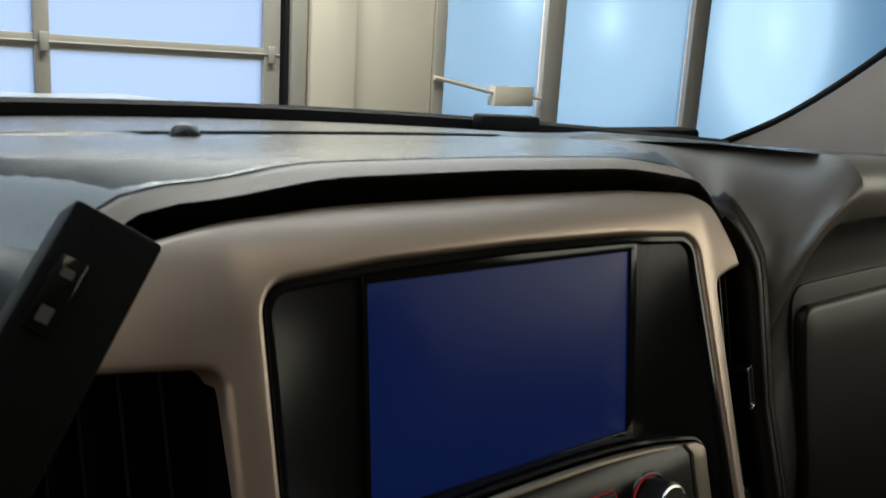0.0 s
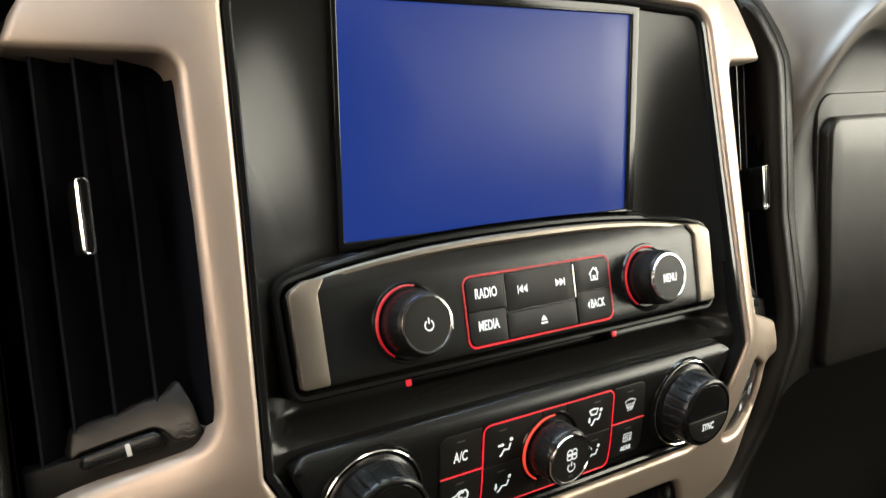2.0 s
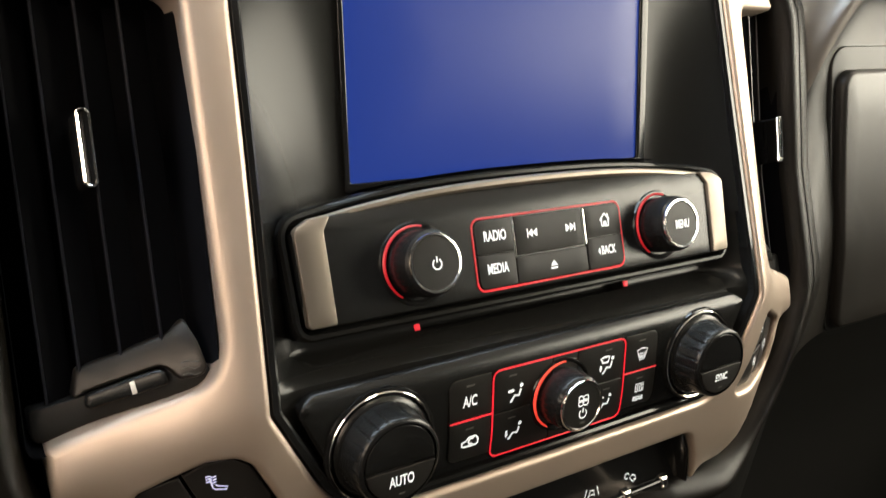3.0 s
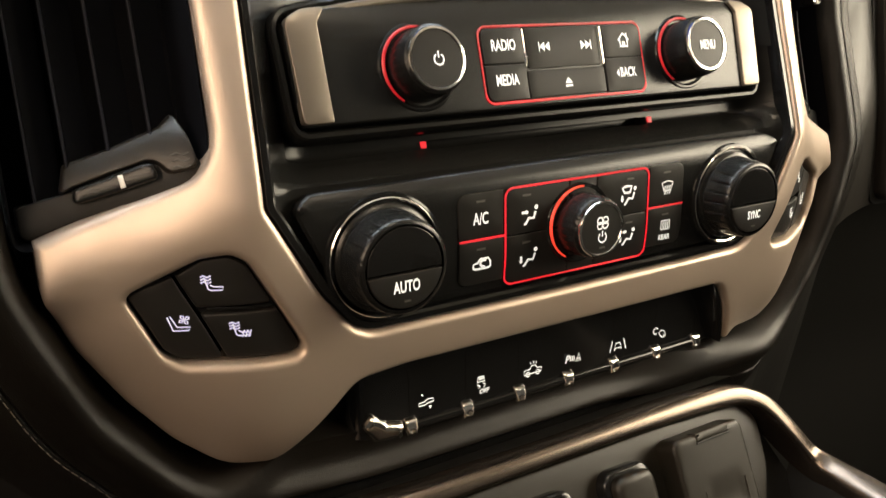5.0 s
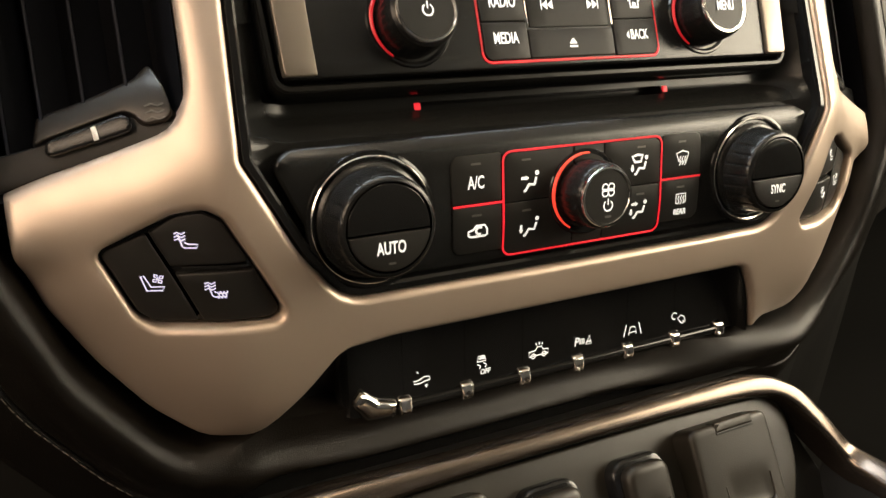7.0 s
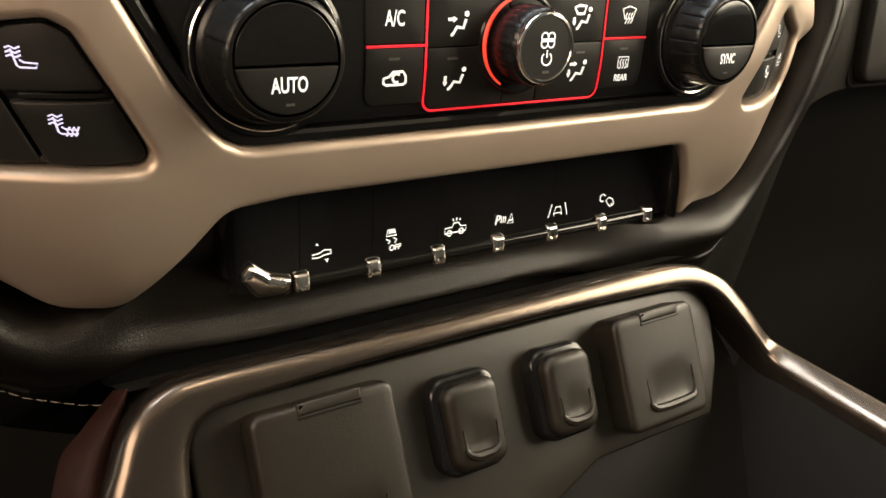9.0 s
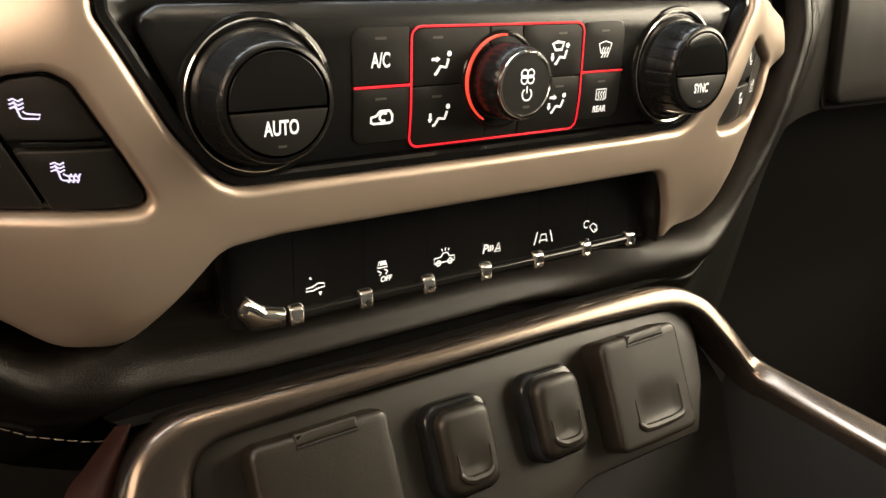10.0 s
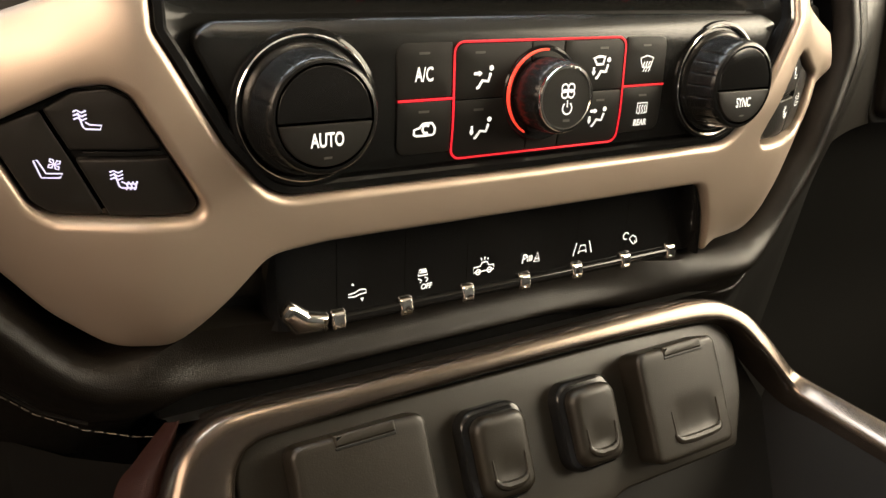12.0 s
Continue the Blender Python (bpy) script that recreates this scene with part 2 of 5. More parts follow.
def plate(outline, place, top=0.0, wall=0.006, edge=0.0015, holes=(), res=0.008, dome=None, rings=3):
    """A plate on a curved face: rounded rim, side walls and holes. place(u, v, d) gives the points; dome(u, v) adds height."""
    bm = bmesh.new()
    dome = dome or (lambda u, v: 0.0)
    coords, edges, joins = [], [], []
    inner_loops = []
    for k, loop in enumerate([outline, *holes]):
        sign = -1.0 if k == 0 else 1.0
        levels = [(0.0, top - wall), (0.0, top - edge)]
        levels += [(edge * (1 - math.cos(a)), top - edge * (1 - math.sin(a))) for a in (math.pi / 2 * j / rings for j in range(1, rings + 1))]
        rows = []
        for ins, d in levels:
            ring = grown(loop, sign * ins) if ins else loop
            rows.append([bm.verts.new(place(p.x, p.y, d + (dome(p.x, p.y) if d > top - wall else 0.0))) for p in ring])
        for a, b in zip(rows, rows[1:]):
            for i in range(len(a)):
                j = (i + 1) % len(a)
                bm.faces.new((a[i], a[j], b[j], b[i]))
        last = grown(loop, sign * levels[-1][0])
        inner_loops.append(last)
        base = len(coords)
        coords += last
        joins += rows[-1]
        edges += [(base + i, base + (i + 1) % len(last)) for i in range(len(last))]
    us, vs = [p.x for p in outline], [p.y for p in outline]
    gx, gy = np.meshgrid(np.arange(min(us), max(us), res), np.arange(min(vs), max(vs), res))
    keep = inside(grown(inner_loops[0], -res * 0.45), gx, gy)
    for hole in inner_loops[1:]:
        keep &= ~inside(grown(hole, res * 0.45), gx, gy)
    coords += [Vector((float(x), float(y))) for x, y in zip(gx[keep], gy[keep])]
    verts, _, faces, source, _, _ = delaunay_2d_cdt(coords, edges, [], 1, 1e-6)
    made = []
    for p, src in zip(verts, source):
        known = [s for s in src if s < len(joins)]
        made.append(joins[known[0]] if known else bm.verts.new(place(p.x, p.y, top + dome(p.x, p.y))))
    for f in faces:
        vs3 = [made[i] for i in f]
        if len(set(vs3)) == 3:
            c = (verts[f[0]] + verts[f[1]] + verts[f[2]]) / 3
            if any(inside(h, np.array([c.x]), np.array([c.y]))[0] for h in inner_loops[1:]):
                continue
            try:
                bm.faces.new(vs3)
            except ValueError:
                pass
    return bm


def strip(rows, closed=True, bm=None, caps=False):
    """Faces between rows of points."""
    bm = bm or bmesh.new()
    rings = [[bm.verts.new(p) for p in row] for row in rows]
    for a, b in zip(rings, rings[1:]):
        for i in range(len(a) if closed else len(a) - 1):
            j = (i + 1) % len(a)
            bm.faces.new((a[i], a[j], b[j], b[i]))
    if caps:
        bm.faces.new(rings[0])
        bm.faces.new(rings[-1])
    return bm


def lathe(m, profile, seg=56, flute=None, bm=None, arc=None):
    """A turned shape: (radius, height) rows round the z axis of m."""
    a0, a1 = arc or (0.0, 2 * math.pi)
    rows = []
    for r, h in profile:
        row = []
        for i in range(seg + (1 if arc else 0)):
            a = a0 + (a1 - a0) * i / seg
            rr = r * (1.0 + (flute(a, h) if flute else 0.0))
            row.append(m @ Vector((rr * math.cos(a), rr * math.sin(a), h)))
        rows.append(row)
    return strip(rows, closed=not arc, bm=bm)


def tube(path, radius, closed=False, seg=8, bm=None, flat=1.0):
    """A round bar along points in space."""
    n = len(path)
    rows = []
    prev = None
    for i, p in enumerate(path):
        a = path[i - 1] if (i or closed) else p
        b = path[(i + 1) % n] if (i < n - 1 or closed) else p
        t = (b - a).normalized()
        ref = prev or (Vector((0, -1, 0)) if abs(t.y) < 0.9 else Vector((0, 0, 1)))
        s = t.cross(ref).normalized()
        w = s.cross(t)
        prev = w
        rad = radius(i / max(1, n - 1)) if callable(radius) else radius
        rows.append([p + s * (rad * math.cos(k * 2 * math.pi / seg)) + w * (rad * flat * math.sin(k * 2 * math.pi / seg)) for k in range(seg)])
    if closed:
        rows.append(rows[0])
        return strip(rows, True, bm)
    return strip(rows, True, bm, caps=True)


def ribbons(lines, width, place, d=0.0):
    """Thin printed strokes: polylines in the plane as narrow raised bands."""
    bm = bmesh.new()
    for line in lines:
        pts = [Vector(p) for p in line]
        closed = len(pts) > 2 and (pts[0] - pts[-1]).length < 1e-6
        if closed:
            pts = pts[:-1]
        n = len(pts)
        left, right = [], []
        for i, p in enumerate(pts):
            a = pts[i - 1] if (i or closed) else p
            b = pts[(i + 1) % n] if (i < n - 1 or closed) else p
            t = (b - a).normalized()
            s = Vector((-t.y, t.x)) * width / 2
            left.append(p + s)
            right.append(p - s)
        lv = [bm.verts.new(place(p.x, p.y, d)) for p in left]
        rv = [bm.verts.new(place(p.x, p.y, d)) for p in right]
        for i in range(n if closed else n - 1):
            j = (i + 1) % n
            bm.faces.new((lv[i], lv[j], rv[j], rv[i]))
    return bm


def box(m, sx, sy, sz, r=0.0, seg=2, bm=None):
    """A box with rounded edges, standing on the xy plane of m."""
    b = bmesh.new()
    bmesh.ops.create_cube(b, size=1.0, matrix=Matrix.Translation((0, 0, sz / 2)) @ Matrix.Diagonal((sx, sy, sz, 1)))
    if r:
        bmesh.ops.bevel(b, geom=b.edges[:], offset=r, segments=seg, affect="EDGES", profile=0.5)
    b.transform(m)
    return b


def arc_points(cx, cy, r, a0, a1, k=24):
    return [(cx + r * math.cos(radians(a0 + (a1 - a0) * i / k)), cy + r * math.sin(radians(a0 + (a1 - a0) * i / k))) for i in range(k + 1)]


def lettering(name, text, m, height, material, parent, narrow=0.78, bold=0.0):
    """Raised lettering, centred at the origin of m."""
    cu = bpy.data.curves.new(name, "FONT")
    cu.body, cu.size, cu.align_x, cu.align_y, cu.offset = text, height / 0.70, "CENTER", "CENTER", bold
    cu.resolution_u = 4
    tmp = new(name + "_outline", cu)
    bpy.context.view_layer.update()
    me = bpy.data.meshes.new_from_object(tmp.evaluated_get(bpy.context.evaluated_depsgraph_get()))
    bpy.data.objects.remove(tmp)
    me.name = name
    me.transform(m @ Matrix.Diagonal((narrow, 1, 1, 1)))
    me.materials.clear()
    me.materials.append(material)
    ob = new(name, me)
    ob.parent = parent
    return ob


def mirrored(points):
    """Corners of the right half, completed to the left."""
    return [*points, *[(-x, z, r) for x, z, r in reversed(points) if abs(x) > 1e-6]]


# part-metal tone that paints the sheen on the vent sills
SILL_SATIN = mat("sill_sheen_satin", (0.016, 0.0135, 0.011), 0.32, 0.35, grain=0.04, grain_scale=2200, mottle=0.08)

# ---- dashboard: pads, top, fascia ----
PAD_EDGE = rounded(mirrored([(0.0, 1.4965, 0), (0.10, 1.4955, 0.3), (0.185, 1.484, 0.05), (0.222, 1.430, 0.05), (0.2260, 1.256, 0.06), (0.2035, 1.201, 0.06),
                             (0.1715, 1.1595, 0.035), (0.10, 1.1535, 0.2), (0.0, 1.1535, 0)]), 0.006)
dashboard = thing("dashboard", "dark leather-covered truck dashboard with stitched centre surround", "dashboard")


def R(u, z, d=0.0):
    """The dash face, bent back over the brow at its upper end."""
    over = z - 1.5010
    if over <= 0:
        return P(u, z, d)
    return P(u, 1.5010, d) + Vector((0, 1.15 * over, 0.0045 * (1 - math.exp(-over / 0.0045)) - d * min(1.0, over / 0.01) * 0.3))


def ease(t):
    t = min(1.0, max(0.0, t))
    return t * t * (3 - 2 * t)


def pad_point(p0, p, g, d):
    """A point g metres outside the surround's inner edge: sloping brow on top, a roll at the sides, tucked under along the bottom."""
    brow = ease((p0.y - 1.450) / 0.020) if d > -0.007 else 0.0
    return R(p.x, p.y, d * (1 - 0.95 * brow) - 0.75 * max(0.0, g) * brow)


PAD_ROWS = [(-0.001, -0.045), (0.0, -0.008), (0.0012, -0.001), (0.0035, 0.0042), (0.0065, 0.0066), (0.0095, 0.0068), (0.0130, 0.0050), (0.0175, 0.0020), (0.0215, 0.0006),
            (0.0235, 0.0004), (0.0245, -0.0008), (0.0255, 0.0002), (0.0290, 0.0000), (0.036, -0.0020), (0.046, -0.0060)]
# along the bottom: a plain wall, a narrow ledge at its foot, then turned under
LOW_ROWS = [(-0.0130, -0.045), (-0.0125, -0.020), (-0.0105, -0.0110), (-0.0020, -0.0106), (0.0020, -0.0096), (0.0040, -0.0078), (0.0056, -0.0052), (0.0072, -0.0034), (0.0090, -0.0030),
            (0.0110, -0.0040), (0.0132, -0.0066), (0.0156, -0.0106), (0.0185, -0.0165), (0.028, -0.030), (0.046, -0.042)]


def low_share(p0):
    return ease((1.225 - p0.y) / 0.05) * ease((p0.x + 0.172) / 0.040) * ease((0.165 - p0.x) / 0.15)


def pad_ring():
    rings = []
    for (g, d), (gl, dl) in zip(PAD_ROWS, LOW_ROWS):
        std, low = grown(PAD_EDGE, g), grown(PAD_EDGE, gl)
        row = []
        for p0, a, b in zip(PAD_EDGE, std, low):
            k = low_share(p0)
            row.append(pad_point(p0, a, g, d).lerp(P(b.x, b.y, dl), k))
        rings.append(row)
    return strip(rings)


part("surround_pad", pad_ring(), LEATHER, dashboard, "black grained leather roll round the centre stack")
brow_run = sorted([(p0, k) for k, p0 in enumerate(PAD_EDGE) if p0.y > 1.440 and p0.x < 0.196], key=lambda t: t[0].x)
brow_ring = lambda g: [pad_point(p0, grown(PAD_EDGE, g)[k], g, 0.0) + Vector((0, -0.0004, 0.0006)) for p0, k in brow_run]
part("brow", strip([brow_ring(g) for g in (0.0004, 0.0016, 0.004, 0.007, 0.0090)] + [[p + Vector((0, 0.0006, -0.0010)) for p in brow_ring(0.0098)]], closed=False), BROW, dashboard, "leather brow over the centre stack, windshield light in its colour")
part("surround_backing", plate(grown(PAD_EDGE, 0.002), P, -0.046, 0.004, 0.001, res=0.03), DEEP, dashboard)


def stitches(path, parent, length=0.0030, gap=0.0013, r=0.00024):
    bm = bmesh.new()
    run, target, start = 0.0, 0.0, None
    for a, b in zip(path, path[1:]):
        seg = (b - a).length
        while target < run + seg:
            p = a.lerp(b, (target - run) / seg)
            q = p + (b - a).normalized() * length
            tube([p, p.lerp(q, 0.5) + Vector((0, -0.0005, 0.0002)), q], r, seg=5, bm=bm)
            target += length + gap
        run += seg
    return part("stitching", bm, THREAD, parent, "pale thread seam")


seam = [P(p.x, p.y, 0.0004) for p in grown(PAD_EDGE, 0.0262) if p.y < 1.452]
lo = [p for p in seam if p.x < X0]
hi = [p for p in seam if p.x >= X0]
hi_side = sorted([p for p in hi if p.x > 0.17 and p.z > 1.262], key=lambda p: p.z)
lo_side = sorted([p for p in lo if p.x < -0.12], key=lambda p: p.z)
stitches(hi_side, dashboard)
stitches(lo_side, dashboard)


def smooth_path(points, k=8):
    """A smooth curve through points."""
    out = []
    n = len(points)
    for i in range(n - 1):
        p0, p1, p2, p3 = (Vector(points[max(0, min(n - 1, j))]) for j in (i - 1, i, i + 1, i + 2))
        for s in range(k):
            t = s / k
            out.append(0.5 * ((2 * p1) + (p2 - p0) * t + (2 * p0 - 5 * p1 + 4 * p2 - p3) * t * t + (3 * p1 - p0 - 3 * p2 + p3) * t ** 3))
    out.append(Vector(points[-1]))
    return out


def extruded(profile_at, xs, closed=False):
    return strip([[Vector((x, y, z)) for y, z in profile_at(x)] for x in xs], closed=closed)


def top_profile(x):
    a = x / 0.72
    fall = 0.022 * a * a
    back = 0.54 - 0.17 * a * a
    near = 0.038 + 0.125 * max(ease((-0.10 - x) / 0.05), ease((x - 0.11) / 0.05) * (1 - ease((x - 0.27) / 0.05)))
    k = ease((x - 0.21) / 0.09)
    pts = [(back, 1.484 - fall), (back - 0.07, 1.4885 - fall), (0.27, 1.4965 - fall), (max(0.15, near + 0.07), 1.5000 - fall), (near + 0.045, 1.5020 + 0.0045 * k - fall), (near + 0.02, 1.4985 + 0.008 * k - fall), (near, 1.4920 + 0.0142 * k - fall)]
    return [(p.x, p.y) for p in smooth_path(pts, 5)]


part("top_pad", extruded(top_profile, [-0.80 + 1.6 * i / 60 for i in range(61)]), DASH_VINYL, dashboard, "dark vinyl upper pad under the windshield")


def right_profile(x):
    k = min(1.0, max(0.0, (x - 0.24) / 0.07))
    fall = 0.022 * (x / 0.72) ** 2
    pts = [(0.040, 1.5062 - fall), (0.018, 1.5045 - fall), (0.005, 1.494 - fall), (0.002, 1.478), (0.008, 1.460), (0.017, 1.447), (0.021, 1.430),
           (0.021, 1.400), (0.014, 1.34), (0.004, 1.27), (0.000, 1.210), (0.006, 1.203), (0.03, 1.200)]
    return [(p.x, p.y) for p in smooth_path(pts, 5)]


FASCIA_X = 0.330
CREASE = 1.452
FASCIA_XS = [FASCIA_X + 0.47 * i / 34 for i in range(35)]
part("passenger_pad", extruded(lambda x: [q for q in right_profile(x) if q[1] >= CREASE], FASCIA_XS), SHOULDER, dashboard, "soft dash pad rolled over the passenger side, painted lighter as lit")
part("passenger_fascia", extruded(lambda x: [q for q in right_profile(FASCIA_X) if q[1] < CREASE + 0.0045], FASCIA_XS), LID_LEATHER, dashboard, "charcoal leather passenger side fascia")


def spread(points, n):
    """The curve through points in n even steps."""
    run = [0.0]
    for a, b in zip(points, points[1:]):
        run.append(run[-1] + (b - a).length)
    return [Vector([float(np.interp(run[-1] * i / (n - 1), run, [p[k] for p in points])) for k in range(3)]) for i in range(n)]


# one sheet from the brow and the pad's outer side back to the upper pad and across to the passenger fascia
sweep_ring = sorted([(p0, k) for k, p0 in enumerate(PAD_EDGE) if p0.y > 1.440 or (p0.x > 0.16 and p0.y > 1.212)], key=lambda t: -math.atan2(t[0].y - 1.34, t[0].x))
near_top, far_top, near_side = [], [], []
for p0, k in sweep_ring:
    share = ease((1.486 - p0.y) / 0.05) if p0.x > 0 else 0.0
    g = 0.0104 + 0.0296 * share
    q = pad_point(p0, grown(PAD_EDGE, g)[k], g, -0.0035 * share) + Vector((0, -0.0004, 0.0006)) * (1 - share)
    if p0.x < 0.150:
        near_top.append(q)
        far_top.append(Vector((q.x * 1.55, 0.19, 1.4998 - 0.022 * (q.x * 1.55 / 0.72) ** 2)))
    else:
        near_side.append(q)
near_side = spread([near_top[-1]] + near_side, 90)
far_side = spread(smooth_path([far_top[-1], (0.288, 0.172, 1.4980), (0.318, 0.115, 1.5010), (FASCIA_X, 0.052, 1.5020)], 5) + [Vector((FASCIA_X, y, z)) for y, z in right_profile(FASCIA_X)[1:] if z > 1.2035], 90)
sweep = []
for a, b in [*zip(near_top, far_top), *zip(near_side[1:], far_side[1:])]:
    up = ease((b.z - 1.47) / 0.03)
    row = [a + Vector((0, 0.0010, -0.0016))]
    for t in np.linspace(0, 1, 14):
        w = t + (t * (1 - t)) * (1 - up)
        row.append(Vector((a.x + (b.x - a.x) * t, a.y + (b.y - a.y) * w, a.z + (b.z - a.z) * w + 0.0030 * up * math.sin(math.pi * t))))
    sweep.append(row)
fold_at = next(k for k, row in enumerate(sweep) if row[-1].z < CREASE + 0.002)
split = len(near_top)
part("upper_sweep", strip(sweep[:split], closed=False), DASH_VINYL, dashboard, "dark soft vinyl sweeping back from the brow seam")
part("shoulder_sweep", strip(sweep[split - 1:fold_at + 1], closed=False), SHOULDER, dashboard, "soft dash vinyl turning into the passenger side, painted lighter as lit")
# separate charcoal panel; its dark colour also holds the shade of this left-facing strip
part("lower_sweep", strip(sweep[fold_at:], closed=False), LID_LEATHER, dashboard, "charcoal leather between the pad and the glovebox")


def left_profile(x):
    pts = [(0.02, 1.40), (0.012, 1.34), (0.0, 1.27), (-0.005, 1.18), (0.0, 1.10), (0.02, 0.95), (0.08, 0.80)]
    return [(p.x, p.y) for p in smooth_path(pts, 5)]


part("knee_panel", extruded(left_profile, [-0.80 + 0.545 * i / 20 for i in range(21)]), LID_LEATHER, dashboard, "black padded knee panel under the steering column")

# panel below the surround, down to the console
under = []
for i in range(49):
    u = -0.27 + 0.54 * i / 48
    cand = [p for p in grown(PAD_EDGE, 0.045) if p.y < 1.32]
    e = min(cand, key=lambda p: abs(p.x - u) + (0.2 if p.y > 1.3 else 0))
    q = P(e.x, e.y, -0.006)
    under.append([q, q + Vector((0, 0.004, -0.012)), q + Vector((0, 0.012, -0.05)), Vector((q.x, 0.03, 1.0)), Vector((q.x, 0.06, 0.75))])
part("lower_dash_panel", strip(under, closed=False), DEEP, dashboard, "dark lower dash panel beneath the stitched seam")

under_edge = rounded([(-0.150, 1.148, 0.004), (-0.150, 1.1318, 0.012), (0.0, 1.1290, 0.2), (0.1530, 1.1290, 0.10), (0.1720, 1.1330, 0.012), (0.1795, 1.1450, 0.004), (0.1700, 1.148, 0.004)], 0.006)
part("under_panel", plate(under_edge, lambda u, z, d: Vector((u, -0.030 - d, z)), 0.0, 0.004, 0.0010, res=0.03), SATIN_BLACK, dashboard, "black gloss-edged panel tucked under the pad")
part("passenger_lower_panel", strip([[Vector((x, 0.05 + 0.08 * min(1.0, max(0.0, (1.2 - z) / 0.2)), z)) for x in np.linspace(0.10, 0.86, 16)] for z in np.linspace(1.24, 0.62, 12)], closed=False), DEEP, dashboard, "black lower panel on the passenger side")

# ---- centre bezel ----
BEZEL_SIDE = [(0.0, 1.4894, 0), (0.10, 1.4884, 0.4), (0.150, 1.4838, 0.08), (0.189, 1.4700, 0.035), (0.2090, 1.441, 0.02), (0.2138, 1.4295, 0.002), (0.1575, 1.4295, 0.007),
                              (0.1585, 1.3000, 0.03), (0.1640, 1.2885, 0.014), (0.2185, 1.2660, 0.002), (0.2185, 1.2450, 0.02), (0.2110, 1.2240, 0.03), (0.1955, 1.1980, 0.05), (0.1810, 1.1790, 0.05),
                              (0.1640, 1.1650, 0.02)]
BEZEL_OUT = rounded([*BEZEL_SIDE, (0.1165, 1.1610, 0.003), (0.1090, 1.1830, 0.03), (0.0995, 1.2012, 0.009), (-0.0900, 1.2015, 0.05), (-0.1120, 1.1995, 0.012), (-0.1270, 1.1830, 0.03), (-0.1440, 1.1645, 0.012),
                     *[(-x, z, r) for x, z, r in reversed(BEZEL_SIDE) if x]], 0.005)
OPEN_TOP = 1.4640
BEZEL_HOLE = rounded(mirrored([(0.0, OPEN_TOP, 0), (0.080, OPEN_TOP - 0.001, 0.3), (0.1395, OPEN_TOP - 0.005, 0.013), (0.1420, 1.37, 0.2), (0.1455, 1.2760, 0.006), (0.1265, 1.2400, 0.05),
                               (0.1110, 1.2200, 0.018), (0.0, 1.2195, 0)]), 0.005)
SEAT_HOLES = [rounded([(s * 0.1935, 1.2460, 0.004), (s * 0.1830, 1.2215, 0.007), (s * 0.1770, 1.2175, 0.006), (s * 0.1365, 1.2165, 0.006), (s * 0.1335, 1.2205, 0.004), (s * 0.1520, 1.2570, 0.006),
                       (s * 0.1580, 1.2605, 0.006), (s * 0.1680, 1.2590, 0.006)], 0.004) for s in (-1, 1)]


LOBE_EDGE = [Vector(p) for p in ((0.2200, 1.2640), (0.2185, 1.2450), (0.2110, 1.2240), (0.1955, 1.1980), (0.1810, 1.1790), (0.1640, 1.1650), (0.1300, 1.1605))]


def lobe_gap(u, z):
    """Distance from the outer edge of the lower lobes."""
    q = Vector((abs(u), z))
    best = 1.0
    for a, b in zip(LOBE_EDGE, LOBE_EDGE[1:]):
        t = min(1.0, max(0.0, (q - a).dot(b - a) / (b - a).length_squared))
        best = min(best, (q - a.lerp(b, t)).length)
    return best


def bezel_dome(u, z):
    """A shallow crown along the upper arm, a fold over the wings, lobes rolled away at their edges."""
    if z > 1.4690:
        return -0.0082 * ((z - 1.4690) / 0.0204) ** 1.7
    fold = 1.2705 - 0.40 * (abs(u) - 0.164)
    drop = 0.0
    if abs(u) > 0.160 and 1.225 < z < 1.30:
        drop = -0.16 * max(0.0, z - fold) * ease((abs(u) - 0.160) / 0.016)
    if z < fold and abs(u) > 0.10:
        lobe = ease((abs(u) - 0.100) / 0.03) * ease((fold - z) / 0.015)
        drop -= 0.0085 * lobe * max(0.0, 1 - lobe_gap(u, z) / 0.030) ** 2
    return drop


bezel = part("center_bezel", plate(BEZEL_OUT, P, 0.0, 0.022, 0.0030, [BEZEL_HOLE, *SEAT_HOLES], 0.006, bezel_dome, 4), CHAMPAGNE, dashboard, "champagne satin-painted plastic frame round the centre stack")

# ---- display unit ----
display = thing("display_unit", "recessed dash touchscreen showing a plain blue screen", "touchscreen")
part("liner", strip([[P(p.x, p.y, d) for p in grown(BEZEL_HOLE, g)] for g, d in
                     [(-0.0004, -0.016), (-0.0004, -0.0035), (-0.0012, -0.0022), (-0.0035, -0.0022), (-0.0046, -0.0032), (-0.0050, -0.030), (-0.0052, -0.050)]]), PIANO, display, "gloss black inner rim")
part("back_panel", plate(grown(BEZEL_HOLE, -0.004), P, -0.048, 0.003, 0.001, res=0.02), DEEP, display)
SX0, SX1, SZ0, SZ1 = -0.0863, 0.0868, 1.3495, 1.4525


def screen_at(x, z, d=0.0):
    return Vector((x, 0.012 * (z - 1.350) / 0.102, z)) + Vector((0, -0.993, 0.117)) * d


